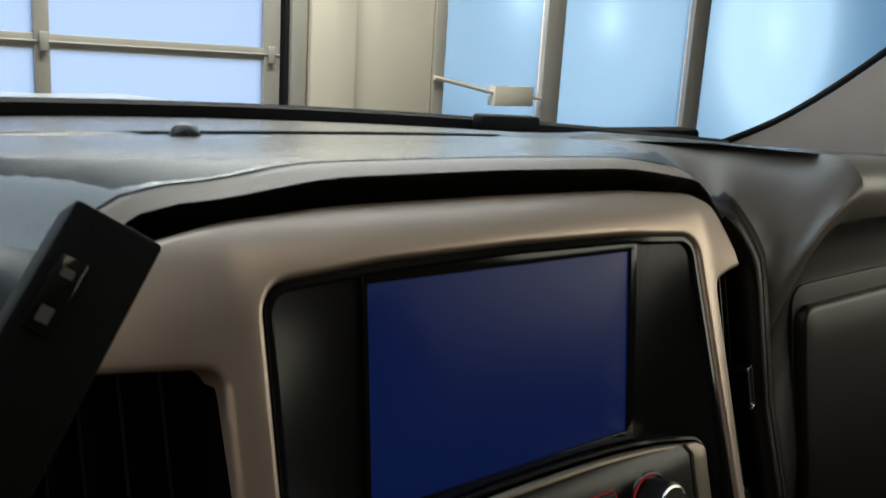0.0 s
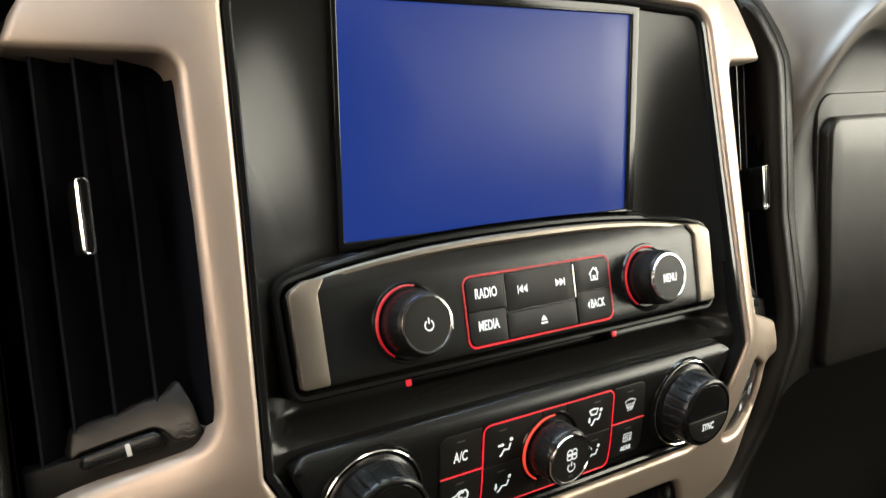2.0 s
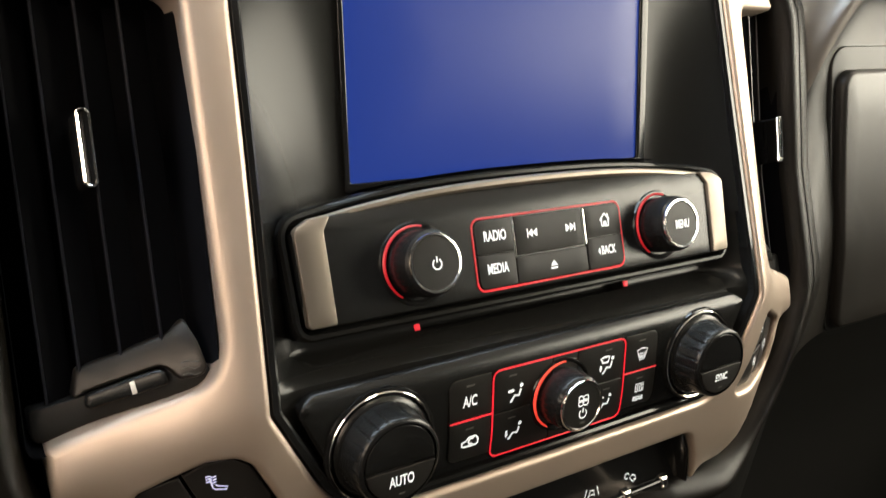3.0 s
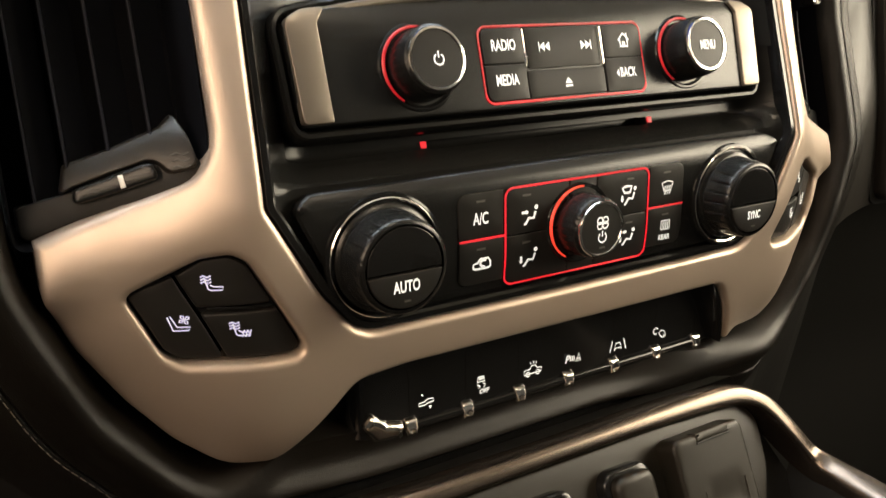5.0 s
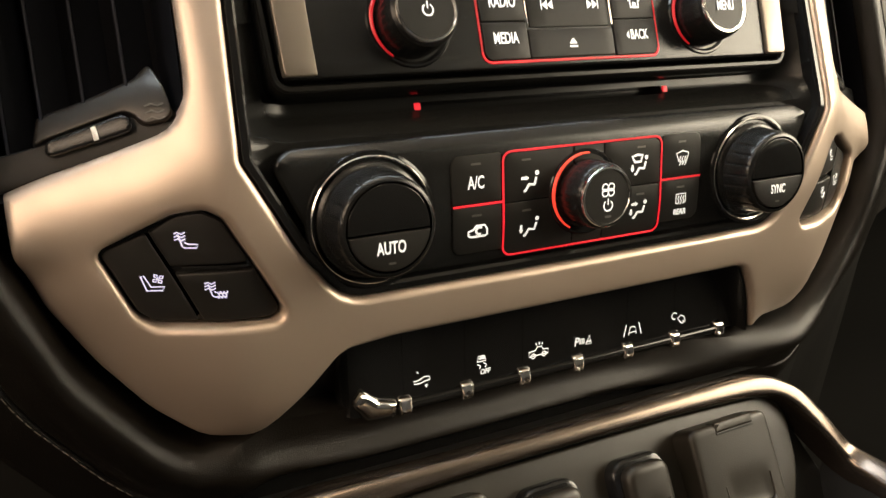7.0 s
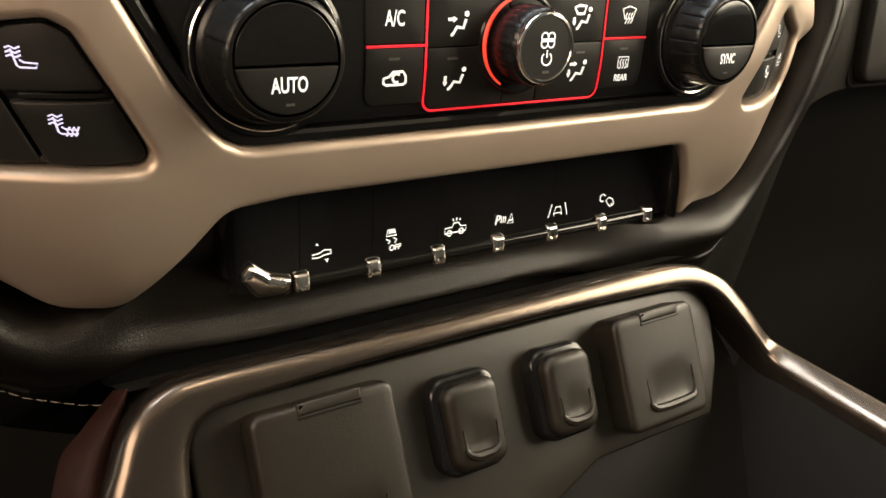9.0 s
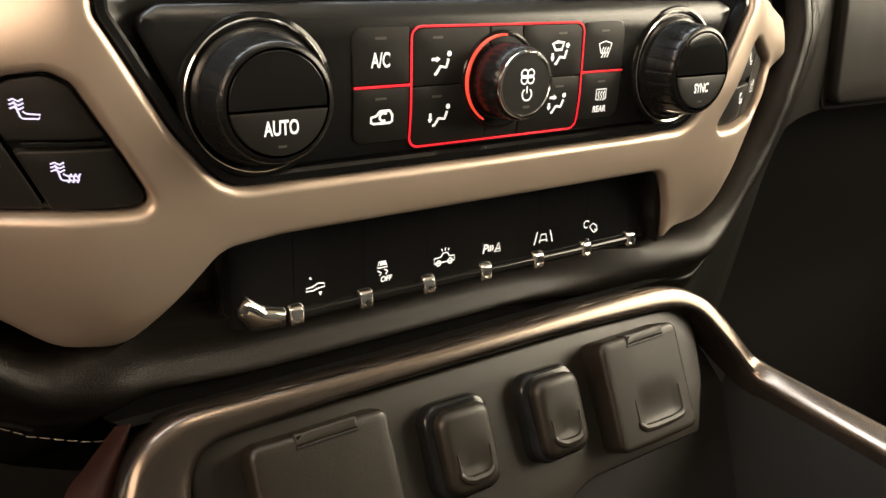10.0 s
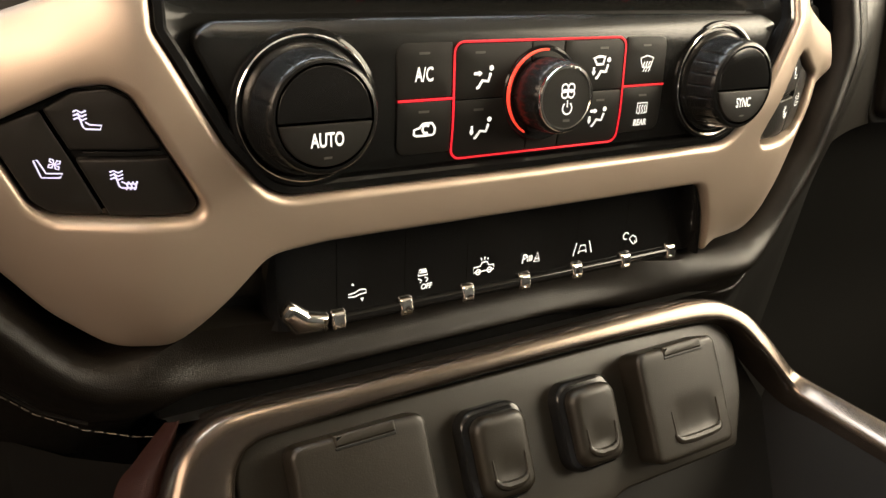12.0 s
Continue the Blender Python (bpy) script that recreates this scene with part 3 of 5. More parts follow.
part("screen", plate(rounded([(SX0, SZ0, 0.001), (SX1, SZ0, 0.001), (SX1, SZ1, 0.001), (SX0, SZ1, 0.001)], 0.02), screen_at, 0.0, 0.003, 0.0004, res=0.05), SCREEN, display, "blue lit display pane")
part("screen_frame", plate(rounded([(SX0 - 0.0025, SZ0 - 0.004, 0.002), (SX1 + 0.006, SZ0 - 0.004, 0.002), (SX1 + 0.006, SZ1 + 0.006, 0.002), (SX0 - 0.0025, SZ1 + 0.006, 0.002)], 0.02), screen_at, 0.0012, 0.006, 0.0006,
                           [rounded([(SX0 + 0.0002, SZ0 + 0.0002, 0.0012), (SX1 - 0.0002, SZ0 + 0.0002, 0.0012), (SX1 - 0.0002, SZ1 - 0.0002, 0.0012), (SX0 + 0.0002, SZ1 - 0.0002, 0.0012)], 0.02)], res=0.05),
     PIANO, display, "thin gloss black frame")


def cheek(side):
    """The smooth hollow side wall between the rim and the screen."""
    rows = []
    for i in range(25):
        t = i / 24
        row = []
        for j in range(15):
            w = j / 14
            z = 1.322 + (OPEN_TOP - 0.0065 - 1.322) * w
            u_edge = 0.1372 + 0.0030 * (OPEN_TOP - z) / 0.12
            outer = P(side * u_edge, z, -0.0042)
            inner = screen_at(SX0 - 0.0010 if side < 0 else SX1 + 0.0035, min(z, SZ1 + 0.006), 0.0)
            e = 1 - (1 - t) ** 2.0
            p = outer.lerp(inner, t)
            p.y = outer.y + (inner.y + 0.0010 - outer.y) * e
            row.append(p)
        rows.append(row)
    return strip(rows, closed=False)


for s in (-1, 1):
    part("side_cheek", cheek(s), HOUSING, display, "smooth satin side wall")
# soffit over the screen
soffit = []
for i in range(31):
    u = -0.1372 + 0.2744 * i / 30
    zo = OPEN_TOP - 0.0048 - 0.004 * (u / 0.14) ** 2
    a = P(u, zo, -0.0042)
    x = min(SX1 + 0.004, max(SX0 - 0.004, X0 + u))
    b = screen_at(x, SZ1 + 0.001, 0.0014)
    b.x = X0 + u
    if not SX0 < X0 + u < SX1:
        b = P(u, zo - 0.002, -0.012)
    soffit.append([a, a.lerp(b, 0.4) + Vector((0, 0.002, 0.0005)), b])
part("soffit", strip(soffit, closed=False), SATIN_BLACK, display)


# ---- radio panel ----
radio = thing("radio_panel", "black radio control panel with backlit buttons and two knobs", "radio")


def arch(u):
    """Height of the panel's arched upper edge."""
    return 1.3525 - 0.0075 * (abs(u) / 0.115) ** 2.6


RADIO_D = -0.0065
radio_points = [(-0.1245, 1.3035, 0.003), (0.1245, 1.3035, 0.003), (0.1268, 1.3425, 0.006)]
radio_points += [(u, arch(u), 0.0) for u in np.linspace(0.112, -0.112, 25)]
radio_points += [(-0.1268, 1.3425, 0.006)]
RADIO_OUT = rounded(radio_points, 0.004)


def radio_dome(u, z):
    k = max(0.0, (z - 1.338) / 0.014)
    return -0.004 * k * k


part("panel", plate(RADIO_OUT, P, RADIO_D, 0.022, 0.0012, res=0.006, dome=radio_dome), SATIN_BLACK, radio, "satin black arched panel")
for s in (-1, 1):
    bar = rounded([(s * 0.1247, 1.3042, 0.002), (s * 0.1125, 1.3042, 0.001), (s * 0.1135, 1.3400, 0.001), (s * 0.1090, 1.3462, 0.001), (s * 0.1190, 1.3452, 0.003), (s * 0.1262, 1.3415, 0.004)], 0.003)
    part("side_bar", plate(bar, P, RADIO_D + 0.0016, 0.004, 0.0006, res=0.006, dome=radio_dome), SILVER, radio, "brushed champagne silver end bar")
arch_line = [P(u, arch(u) - 0.0012, RADIO_D - 0.0030) for u in np.linspace(-0.117, 0.117, 61)]
part("arch_trim", tube(arch_line, lambda t: 0.0017 + 0.0006 * math.sin(math.pi * t), seg=8), SILVER, radio, "thin silver line along the arched edge")
# black shelf rim between the panel and the screen
rim_rows = []
for g, d in [(0.0010, -0.026), (0.0012, -0.0100), (0.0022, -0.0086), (0.0036, -0.0086), (0.0046, -0.0100), (0.0052, -0.030)]:
    rim_rows.append([P(p.x, p.y, d + radio_dome(p.x, min(p.y, 1.352)) * (1 if p.y > 1.338 else 0)) for p in grown(RADIO_OUT, g)])
part("surround_rim", strip(rim_rows), HOUSING, radio, "dark rim round the radio panel")
ledge = [[P(u, arch(u) + 0.0060, -0.0135), screen_at(X0 + u, SZ0 - 0.0030, 0.0012)] for u in np.linspace(-0.0885, 0.0835, 40)]
part("screen_ledge", strip(ledge, closed=False), SATIN_BLACK, radio)
CELL = (-0.0430, 0.0470, 1.3060, 1.3368)


def face_plate(x0, x1, z0, z1, r, top, material, parent, name="button", wall=0.002, edge=0.0004):
    ra, rb, rc, rd = r if isinstance(r, tuple) else (r, r, r, r)
    return part(name, plate(rounded([(x0, z0, ra), (x1, z0, rb), (x1, z1, rc), (x0, z1, rd)], 0.004), P, top, wall, edge, res=0.012), material, parent)


def light_line(parent, loop, d, rad, keep, material, name="light_line", label="glowing red outline"):
    pts = [P(p.x, p.y, d) for p in loop if keep(p)]
    # start the run at the widest break
    gaps = [((pts[i] - pts[i - 1]).length, i) for i in range(len(pts))]
    g, i = max(gaps)
    closed = g < 0.006
    pts = pts[i:] + pts[:i]
    return part(name, tube(pts, rad, closed=closed, seg=6, flat=0.6), material, parent, label)


cell_loop = rounded([(CELL[0], CELL[2], 0.004), (CELL[1], CELL[2], 0.004), (CELL[1], CELL[3], 0.004), (CELL[0], CELL[3], 0.004)], 0.003)
light_line(radio, cell_loop, RADIO_D + 0.0002, 0.00054, lambda p: p.y < 1.310, RED_LIGHT)
light_line(radio, cell_loop, RADIO_D + 0.0002, 0.00055, lambda p: p.y >= 1.309, RED_DIM, label="dim red outline")
BT = RADIO_D + 0.0010
B = {}
B["radio"] = face_plate(-0.0422, -0.0212, 1.3216, 1.3360, (0.0006, 0.0006, 0.0006, 0.0035), BT, KEY_BLACK, radio)
B["media"] = face_plate(-0.0422, -0.0212, 1.3068, 1.3212, (0.0035, 0.0006, 0.0006, 0.0006), BT, KEY_BLACK, radio)
B["seek"] = face_plate(-0.0195, 0.0213, 1.3190, 1.3358, 0.001, BT - 0.0006, KEY_BLACK, radio)
B["eject"] = face_plate(-0.0207, 0.0222, 1.3070, 1.3182, 0.001, BT, KEY_BLACK, radio)
B["home"] = face_plate(0.0231, 0.0462, 1.3216, 1.3360, (0.0006, 0.0006, 0.0035, 0.0006), BT, KEY_BLACK, radio)
B["back"] = face_plate(0.0231, 0.0462, 1.3068, 1.3212, (0.0006, 0.0035, 0.0006, 0.0006), BT, KEY_BLACK, radio)
for u in (-0.0205, 0.0223):
    part("divider", tube([P(u, 1.3195, BT), P(u, 1.3350, BT)], 0.00032, seg=6), CHROME, radio, "slim bright divider")
GT = BT + 0.00025
lettering("legend", "RADIO", on_face(-0.0315, 1.3288, GT), 0.0045, GLYPH, B["radio"], 0.64, 0.00012)
lettering("legend", "MEDIA", on_face(-0.0318, 1.3148, GT), 0.0045, GLYPH, B["media"], 0.62, 0.00012)
lettering("legend", "BACK", on_face(0.0362, 1.3147, GT), 0.0042, GLYPH, B["back"], 0.62, 0.00012)


def solid(polys, place, d):
    """Flat filled glyph shapes."""
    bm = bmesh.new()
    for poly in polys:
        bm.faces.new([bm.verts.new(place(x, y, d)) for x, y in poly])
    return bm


def glyph(name, parent, u, z, lines=(), fills=(), width=0.0005, d=GT, material=GLYPH, scale=1.0, place=P):
    def at(x, y, dd):
        return place(u + x * scale, z + y * scale, dd)
    bm = ribbons(lines, width / scale, at, d)
    if fills:
        other = solid(fills, at, d)
        me = bpy.data.meshes.new("fill")
        other.to_mesh(me)
        other.free()
        bm.from_mesh(me)
        bpy.data.meshes.remove(me)
    return part(name, bm, material, parent, smooth=False)


tri = lambda x, w, h: [(x, -h), (x + w, 0), (x, h)]
glyph("symbol", B["seek"], -0.0095, 1.3278, fills=[tri(0.0, -0.0026, 0.0019), tri(0.0027, -0.0026, 0.0019), [(-0.0032, -0.0019), (-0.0027, -0.0019), (-0.0027, 0.0019), (-0.0032, 0.0019)]], d=GT - 0.0006)
glyph("symbol", B["seek"], 0.0135, 1.3278, fills=[tri(-0.0027, 0.0026, 0.0019), tri(0.0, 0.0026, 0.0019), [(0.0027, -0.0019), (0.0032, -0.0019), (0.0032, 0.0019), (0.0027, 0.0019)]], d=GT - 0.0006)
glyph("symbol", B["eject"], 0.0007, 1.3122, fills=[[(-0.0020, -0.0002), (0.0020, -0.0002), (0.0, 0.0022)], [(-0.0020, -0.0017), (0.0020, -0.0017), (0.0020, -0.0009), (-0.0020, -0.0009)]])
glyph("symbol", B["home"], 0.0357, 1.3288, lines=[[(-0.0032, 0.0), (0.0, 0.0030), (0.0032, 0.0)], [(-0.0022, 0.0004), (-0.0022, -0.0027), (0.0022, -0.0027), (0.0022, 0.0004)], [(-0.0006, -0.0027), (-0.0006, -0.0008), (0.0006, -0.0008), (0.0006, -0.0027)], [(0.0020, 0.0030), (0.0020, 0.0014)]], width=0.0008)
glyph("symbol", B["back"], 0.0303, 1.3147, fills=[[(-0.0012, 0.0), (0.0004, -0.0018), (0.0004, 0.0018)]])


def knob(parent, u, z, base_d, r_base, r_body, r_face, height, face_mat=KEY_BLACK, ring=True, arc=None, arc_mat=RED_LIGHT, arc_r=None, flutes=28, well=True):
    m = on_face(u, z, base_d)
    k = part("knob", lathe(m, [(r_body * 0.98, -0.004), (r_body, 0.001), (r_body, height * 0.55), (r_body * 0.985, height * 0.80), (r_body * 0.95, height - 0.0012), (r_face + 0.0009, height - 0.0002)], 112,
                           flute=lambda a, h: -0.022 * max(0.0, math.cos(a * flutes)) ** 8 if 0.0 < h < height * 0.85 else 0.0), SATIN_BLACK, parent, "ribbed black rotary knob")
    part("knob_cap", lathe(m, [(r_face, height - 0.0010), (r_face, height + 0.0001), (r_face * 0.97, height + 0.0004), (r_face * 0.5, height + 0.0005), (0.00005, height + 0.0005)], 48), face_mat, k, "black knob face")
    if ring:
        part("knob_ring", lathe(m, [(r_face - 0.0003, height), (r_face + 0.0001, height + 0.0008), (r_face + 0.0010, height + 0.0007), (r_face + 0.0014, height - 0.0002), (r_face + 0.0012, height - 0.0010)], 64), CHROME, k, "bright chrome ring")
    if well:
        part("knob_well", lathe(m, [(r_base + 0.0012, -0.0002), (r_base + 0.0006, 0.0009), (r_base - 0.0002, 0.0010), (r_base - 0.0012, 0.0002), (r_body - 0.0005, -0.0015)], 64), PIANO, k, "gloss black collar")
    if arc:
        rr = arc_r or r_base - 0.0008
        pts = [m @ Vector((rr * math.cos(radians(a)), rr * math.sin(radians(a)), 0.0011)) for a in np.linspace(arc[0], arc[1], 30)]
        part("glow_arc", tube(pts, lambda t: 0.0004 + 0.0004 * math.sin(math.pi * t), seg=6), arc_mat, k, "glowing red arc")
    return k, m


power, pm = knob(radio, -0.0729, 1.3224, RADIO_D, 0.0168, 0.0142, 0.0112, 0.0155, arc=(75, 235), arc_mat=RED_DIM)
glyph("symbol", power, 0, 0, lines=[arc_points(0, -0.0002, 0.0021, 120, 420, 20), [(0, 0.0030), (0, 0.0004)]], width=0.0006, d=0.0, place=lambda x, y, d: pm @ Vector((x + 0.0002, y - 0.0004, 0.0165)))
menu, mm = knob(radio, 0.0735, 1.3224, RADIO_D, 0.0168, 0.0142, 0.0112, 0.0155, arc=(70, 235), arc_mat=RED_DIM)
lettering("legend", "MENU", mm @ Matrix.Translation((0, -0.0006, 0.0164)), 0.0042, GLYPH, menu, 0.60, 0.00012)

# disc slot between the two panels
slot = thing("disc_slot", "slim black disc slot with red end markers", "disc slot")
WEB_Z = [1.222, 1.272, 1.2830, 1.2870, 1.2905, 1.2937, 1.300, 1.309, 1.345]
WEB_D = [-0.014, -0.014, -0.0105, -0.0150, -0.0215, -0.0248, -0.0245, -0.021, -0.020]


def web_point(f, z):
    """The hollow housing behind both panels, rising to the frame at its sides, with the slot cut in."""
    edge = float(np.interp(z, [1.220, 1.240, 1.276, 1.370], [0.1085, 0.1245, 0.1435, 0.1400]))
    u = f * edge
    d = sum(float(np.interp(z + k * 0.0008, WEB_Z, WEB_D)) for k in (-1, 0, 1)) / 3
    side = max(0.0, 1 - (edge - abs(u)) / 0.024) ** 2
    foot = max(0.0, 1 - (z - 1.2205) / 0.014) ** 2
    d += (-0.0055 - d) * min(1.0, side + foot)
    if -0.0640 < u < 0.0612 and 1.2925 < z < 1.2961:
        d -= 0.0075
    return P(u, z, d)


web_f = sorted(set([round(-1 + 2 * i / 70, 5) for i in range(71)] + [-0.4505, -0.4470, 0.4270, 0.4306]))
web_z = sorted(set([1.2215 + 0.122 * i / 46 for i in range(47)] + [1.2924, 1.2926, 1.2943, 1.2960, 1.2962]))
part("slot_plate", strip([[web_point(f, z) for f in web_f] for z in web_z], closed=False), HOUSING, slot, "satin dark recessed housing with a narrow slot")
for u in (-0.0663, 0.0635):
    part("marker", plate(rounded([(u - 0.0014, 1.2931, 0.0004), (u + 0.0014, 1.2931, 0.0004), (u + 0.0014, 1.2959, 0.0004), (u - 0.0014, 1.2959, 0.0004)], 0.002), P, -0.0240, 0.0015, 0.0003, res=0.01), RED_LIGHT, slot, "glowing red marker")

# ---- climate panel ----
climate = thing("climate_panel", "black climate control panel with three knobs and backlit buttons", "climate control")
CLIM_D = -0.0045
CLIM_OUT = rounded(mirrored([(0.0, 1.2812, 0), (0.127, 1.2800, 0.008), (0.1345, 1.2740, 0.006), (0.1200, 1.2425, 0.04), (0.1045, 1.2250, 0.016), (0.0, 1.2245, 0)]), 0.004)


def climate_dome(u, z):
    k = max(0.0, (z - 1.2735) / 0.0075)
    return -0.0035 * k * k + 0.0010 * max(0.0, 1 - abs(z - 1.2745) / 0.003)


part("panel", plate(CLIM_OUT, P, CLIM_D, 0.018, 0.0014, res=0.006, dome=climate_dome), SATIN_BLACK, climate, "satin black raised panel")
CT = CLIM_D + 0.0006
C = {}
S, O = 0.0006, 0.0042
for key, x0, x1, z0, z1, r in (("ac", -0.0643, -0.0418, 1.2511, 1.2704, (S, S, S, O)), ("recirc", -0.0643, -0.0418, 1.2300, 1.2498, (O, S, S, S)), ("mode_face", -0.0404, -0.0066, 1.2497, 1.2698, (S, S, S, O)),
                               ("mode_feet", -0.0404, -0.0066, 1.2274, 1.2492, (O, S, S, S)), ("off_top", -0.0061, 0.0093, 1.2497, 1.2698, S), ("off_low", -0.0061, 0.0093, 1.2274, 1.2492, S), ("mode_defog", 0.0098, 0.0406, 1.2497, 1.2698, (S, S, O, S)),
                               ("mode_both", 0.0098, 0.0406, 1.2274, 1.2492, (S, O, S, S)), ("defrost", 0.0420, 0.0645, 1.2511, 1.2704, (S, S, O, S)), ("rear", 0.0420, 0.0645, 1.2300, 1.2498, (S, O, S, S))):
    C[key] = face_plate(x0, x1, z0, z1, r, CT, KEY_BLACK, climate)
frame_loop = rounded([(-0.0410, 1.2268, 0.004), (0.0412, 1.2268, 0.004), (0.0412, 1.2704, 0.004), (-0.0410, 1.2704, 0.004)], 0.003)
light_line(climate, frame_loop, CT + 0.0002, 0.00044, lambda p: True, RED_LIGHT)
for x0, x1 in ((-0.0640, -0.0412), (0.0414, 0.0645)):
    part("light_line", tube([P(x0, 1.2504, CT + 0.0002), P(x1, 1.2504, CT + 0.0002)], 0.00046, seg=6, flat=0.6), RED_LIGHT, climate, "glowing red line")
CG = CT + 0.0003
for key, u, z in (("ac", -0.0535, 1.2668), ("recirc", -0.0535, 1.2462), ("mode_face", -0.0300, 1.2664), ("mode_feet", -0.0300, 1.2455), ("mode_defog", 0.0296, 1.2664), ("mode_both", 0.0296, 1.2455), ("defrost", 0.0530, 1.2668), ("rear", 0.0530, 1.2462)):
    glyph("indicator", C[key], u, z, lines=[[(-0.0022, 0.0), (0.0022, 0.0)]], width=0.0009, d=CG, material=DULL_MARK)
lettering("legend", "A/C", on_face(-0.0535, 1.2592, CG), 0.0050, GLYPH, C["ac"], 0.64, 0.00012)
glyph("symbol", C["recirc"], -0.0530, 1.2390, lines=[[(-0.0044, -0.0012), (-0.0044, 0.0006), (-0.0022, 0.0012), (-0.0008, 0.0028), (0.0030, 0.0028), (0.0042, 0.0010), (0.0042, -0.0012), (0.0032, -0.0018), (-0.0032, -0.0018), (-0.0044, -0.0012)],
                                                    arc_points(0.0006, 0.0006, 0.0015, 40, 300, 12)], width=0.0009, d=CG)


def airflow(parent, u, z, arrows, shield=False):
    fills = [[(0.0033 + 0.0010 * math.cos(a), 0.0034 + 0.0010 * math.sin(a)) for a in np.linspace(0, 2 * math.pi, 12, endpoint=False)]]
    lines = [[(0.0030, 0.0016), (0.0020, -0.0014), (-0.0006, -0.0010), (-0.0024, -0.0036), (-0.0032, -0.0036)]]
    for ax, ay, bx, by in arrows:
        t = Vector((bx - ax, by - ay)).normalized()
        s = Vector((-t.y, t.x))
        tip = Vector((bx, by)) + t * 0.0008
        fills.append([tuple(tip), tuple(Vector((bx, by)) - t * 0.0008 + s * 0.0011), tuple(Vector((bx, by)) - t * 0.0008 - s * 0.0011)])
        lines.append([(ax, ay), (bx, by)])
    if shield:
        lines.append([(-0.0046, 0.0042), (-0.0020, 0.0049), (0.0012, 0.0045), (0.0002, 0.0018), (-0.0030, 0.0018), (-0.0046, 0.0042)])
    return glyph("symbol", parent, u, z, lines=lines, fills=fills, width=0.0011, d=CG)


airflow(C["mode_face"], -0.0282, 1.2572, [(-0.0044, 0.0016, -0.0014, 0.0016)])
airflow(C["mode_feet"], -0.0282, 1.2380, [(-0.0044, 0.0012, -0.0044, -0.0018)])
airflow(C["mode_defog"], 0.0292, 1.2582, [(-0.0044, 0.0006, -0.0044, -0.0018)], True)
airflow(C["mode_both"], 0.0292, 1.2382, [(-0.0044, 0.0028, -0.0014, 0.0028), (-0.0044, 0.0006, -0.0044, -0.0018)])
waves = [[(x - 0.0003, -0.0030), (x + 0.0006, -0.0016), (x - 0.0003, -0.0002), (x + 0.0005, 0.0012)] for x in (-0.0015, 0.0, 0.0015)]
glyph("symbol", C["defrost"], 0.0535, 1.2590, lines=[[(-0.0036, 0.0026), (0.0, 0.0036), (0.0036, 0.0026), (0.0022, -0.0012), (-0.0022, -0.0012), (-0.0036, 0.0026)], *waves], width=0.00055, d=CG)
glyph("symbol", C["rear"], 0.0535, 1.2398, lines=[[(-0.0012, -0.0014), (-0.0028, -0.0014), (-0.0028, 0.0030), (0.0028, 0.0030), (0.0028, -0.0014), (0.0012, -0.0014)], *[[(x, y + 0.001) for x, y in w] for w in waves]], width=0.00055, d=CG)
lettering("legend", "REAR", on_face(0.0535, 1.2340, CG), 0.0026, GLYPH, C["rear"], 0.85, 0.00012)


def big_knob(u, word):
    m = on_face(u, 1.2500, CLIM_D)
    k = part("knob", lathe(m, [(0.0222, -0.003), (0.0222, 0.0010), (0.0212, 0.0022), (0.0202, 0.0026), (0.0200, 0.0040), (0.0193, 0.0110), (0.0190, 0.0140), (0.0186, 0.0156), (0.0178, 0.0164), (0.0168, 0.0166)], 192,
                           flute=lambda a, h: -0.030 * max(0.0, math.cos(a * 24)) ** 12 if 0.0030 < h < 0.0145 else 0.0), SATIN_BLACK, climate, "large ribbed black temperature knob")
    part("knob_well", lathe(m, [(0.0262, -0.0004), (0.0258, 0.0010), (0.0246, 0.0014), (0.0238, 0.0006), (0.0226, -0.0012)], 72), PIANO, k, "gloss black collar")
    part("knob_ring", lathe(m, [(0.0246, 0.0004), (0.0245, 0.0013), (0.0241, 0.0017), (0.0236, 0.0014), (0.0234, 0.0004)], 88), CHROME, k, "bright chrome ring")
    h = 0.0162
    half = [(0.0160 * math.cos(a), 0.0160 * math.sin(a)) for a in np.linspace(radians(188), radians(352), 40)]
    part("knob_button", plate(rounded([(x, y, 0) for x, y in half], 0.004), lambda x, y, d: m @ Vector((x, y, h + d)), 0.0008, 0.002, 0.0004, res=0.02), KEY_BLACK, k, "push button half of the face")
    win = [(0.0160 * math.cos(a), 0.0160 * math.sin(a)) for a in np.linspace(radians(-5), radians(185), 40)]
    part("knob_window", plate(rounded([(x, y, 0) for x, y in win], 0.004), lambda x, y, d: m @ Vector((x, y, h + d)), 0.0003, 0.002, 0.0003, res=0.02), PIANO, k, "dark gloss window half of the face")
    lettering("legend", word, m @ Matrix.Translation((0.0000, -0.0074, h + 0.0011)), 0.0045 if word == "AUTO" else 0.0040, GLYPH, k, 0.64, 0.00012)
    glyph("indicator", k, 0, -0.0130, lines=[[(-0.0014, 0.0), (0.0014, 0.0)]], width=0.0008, d=0, material=DULL_MARK, place=lambda x, y, d: m @ Vector((x, y, h + 0.0011)))
    return k


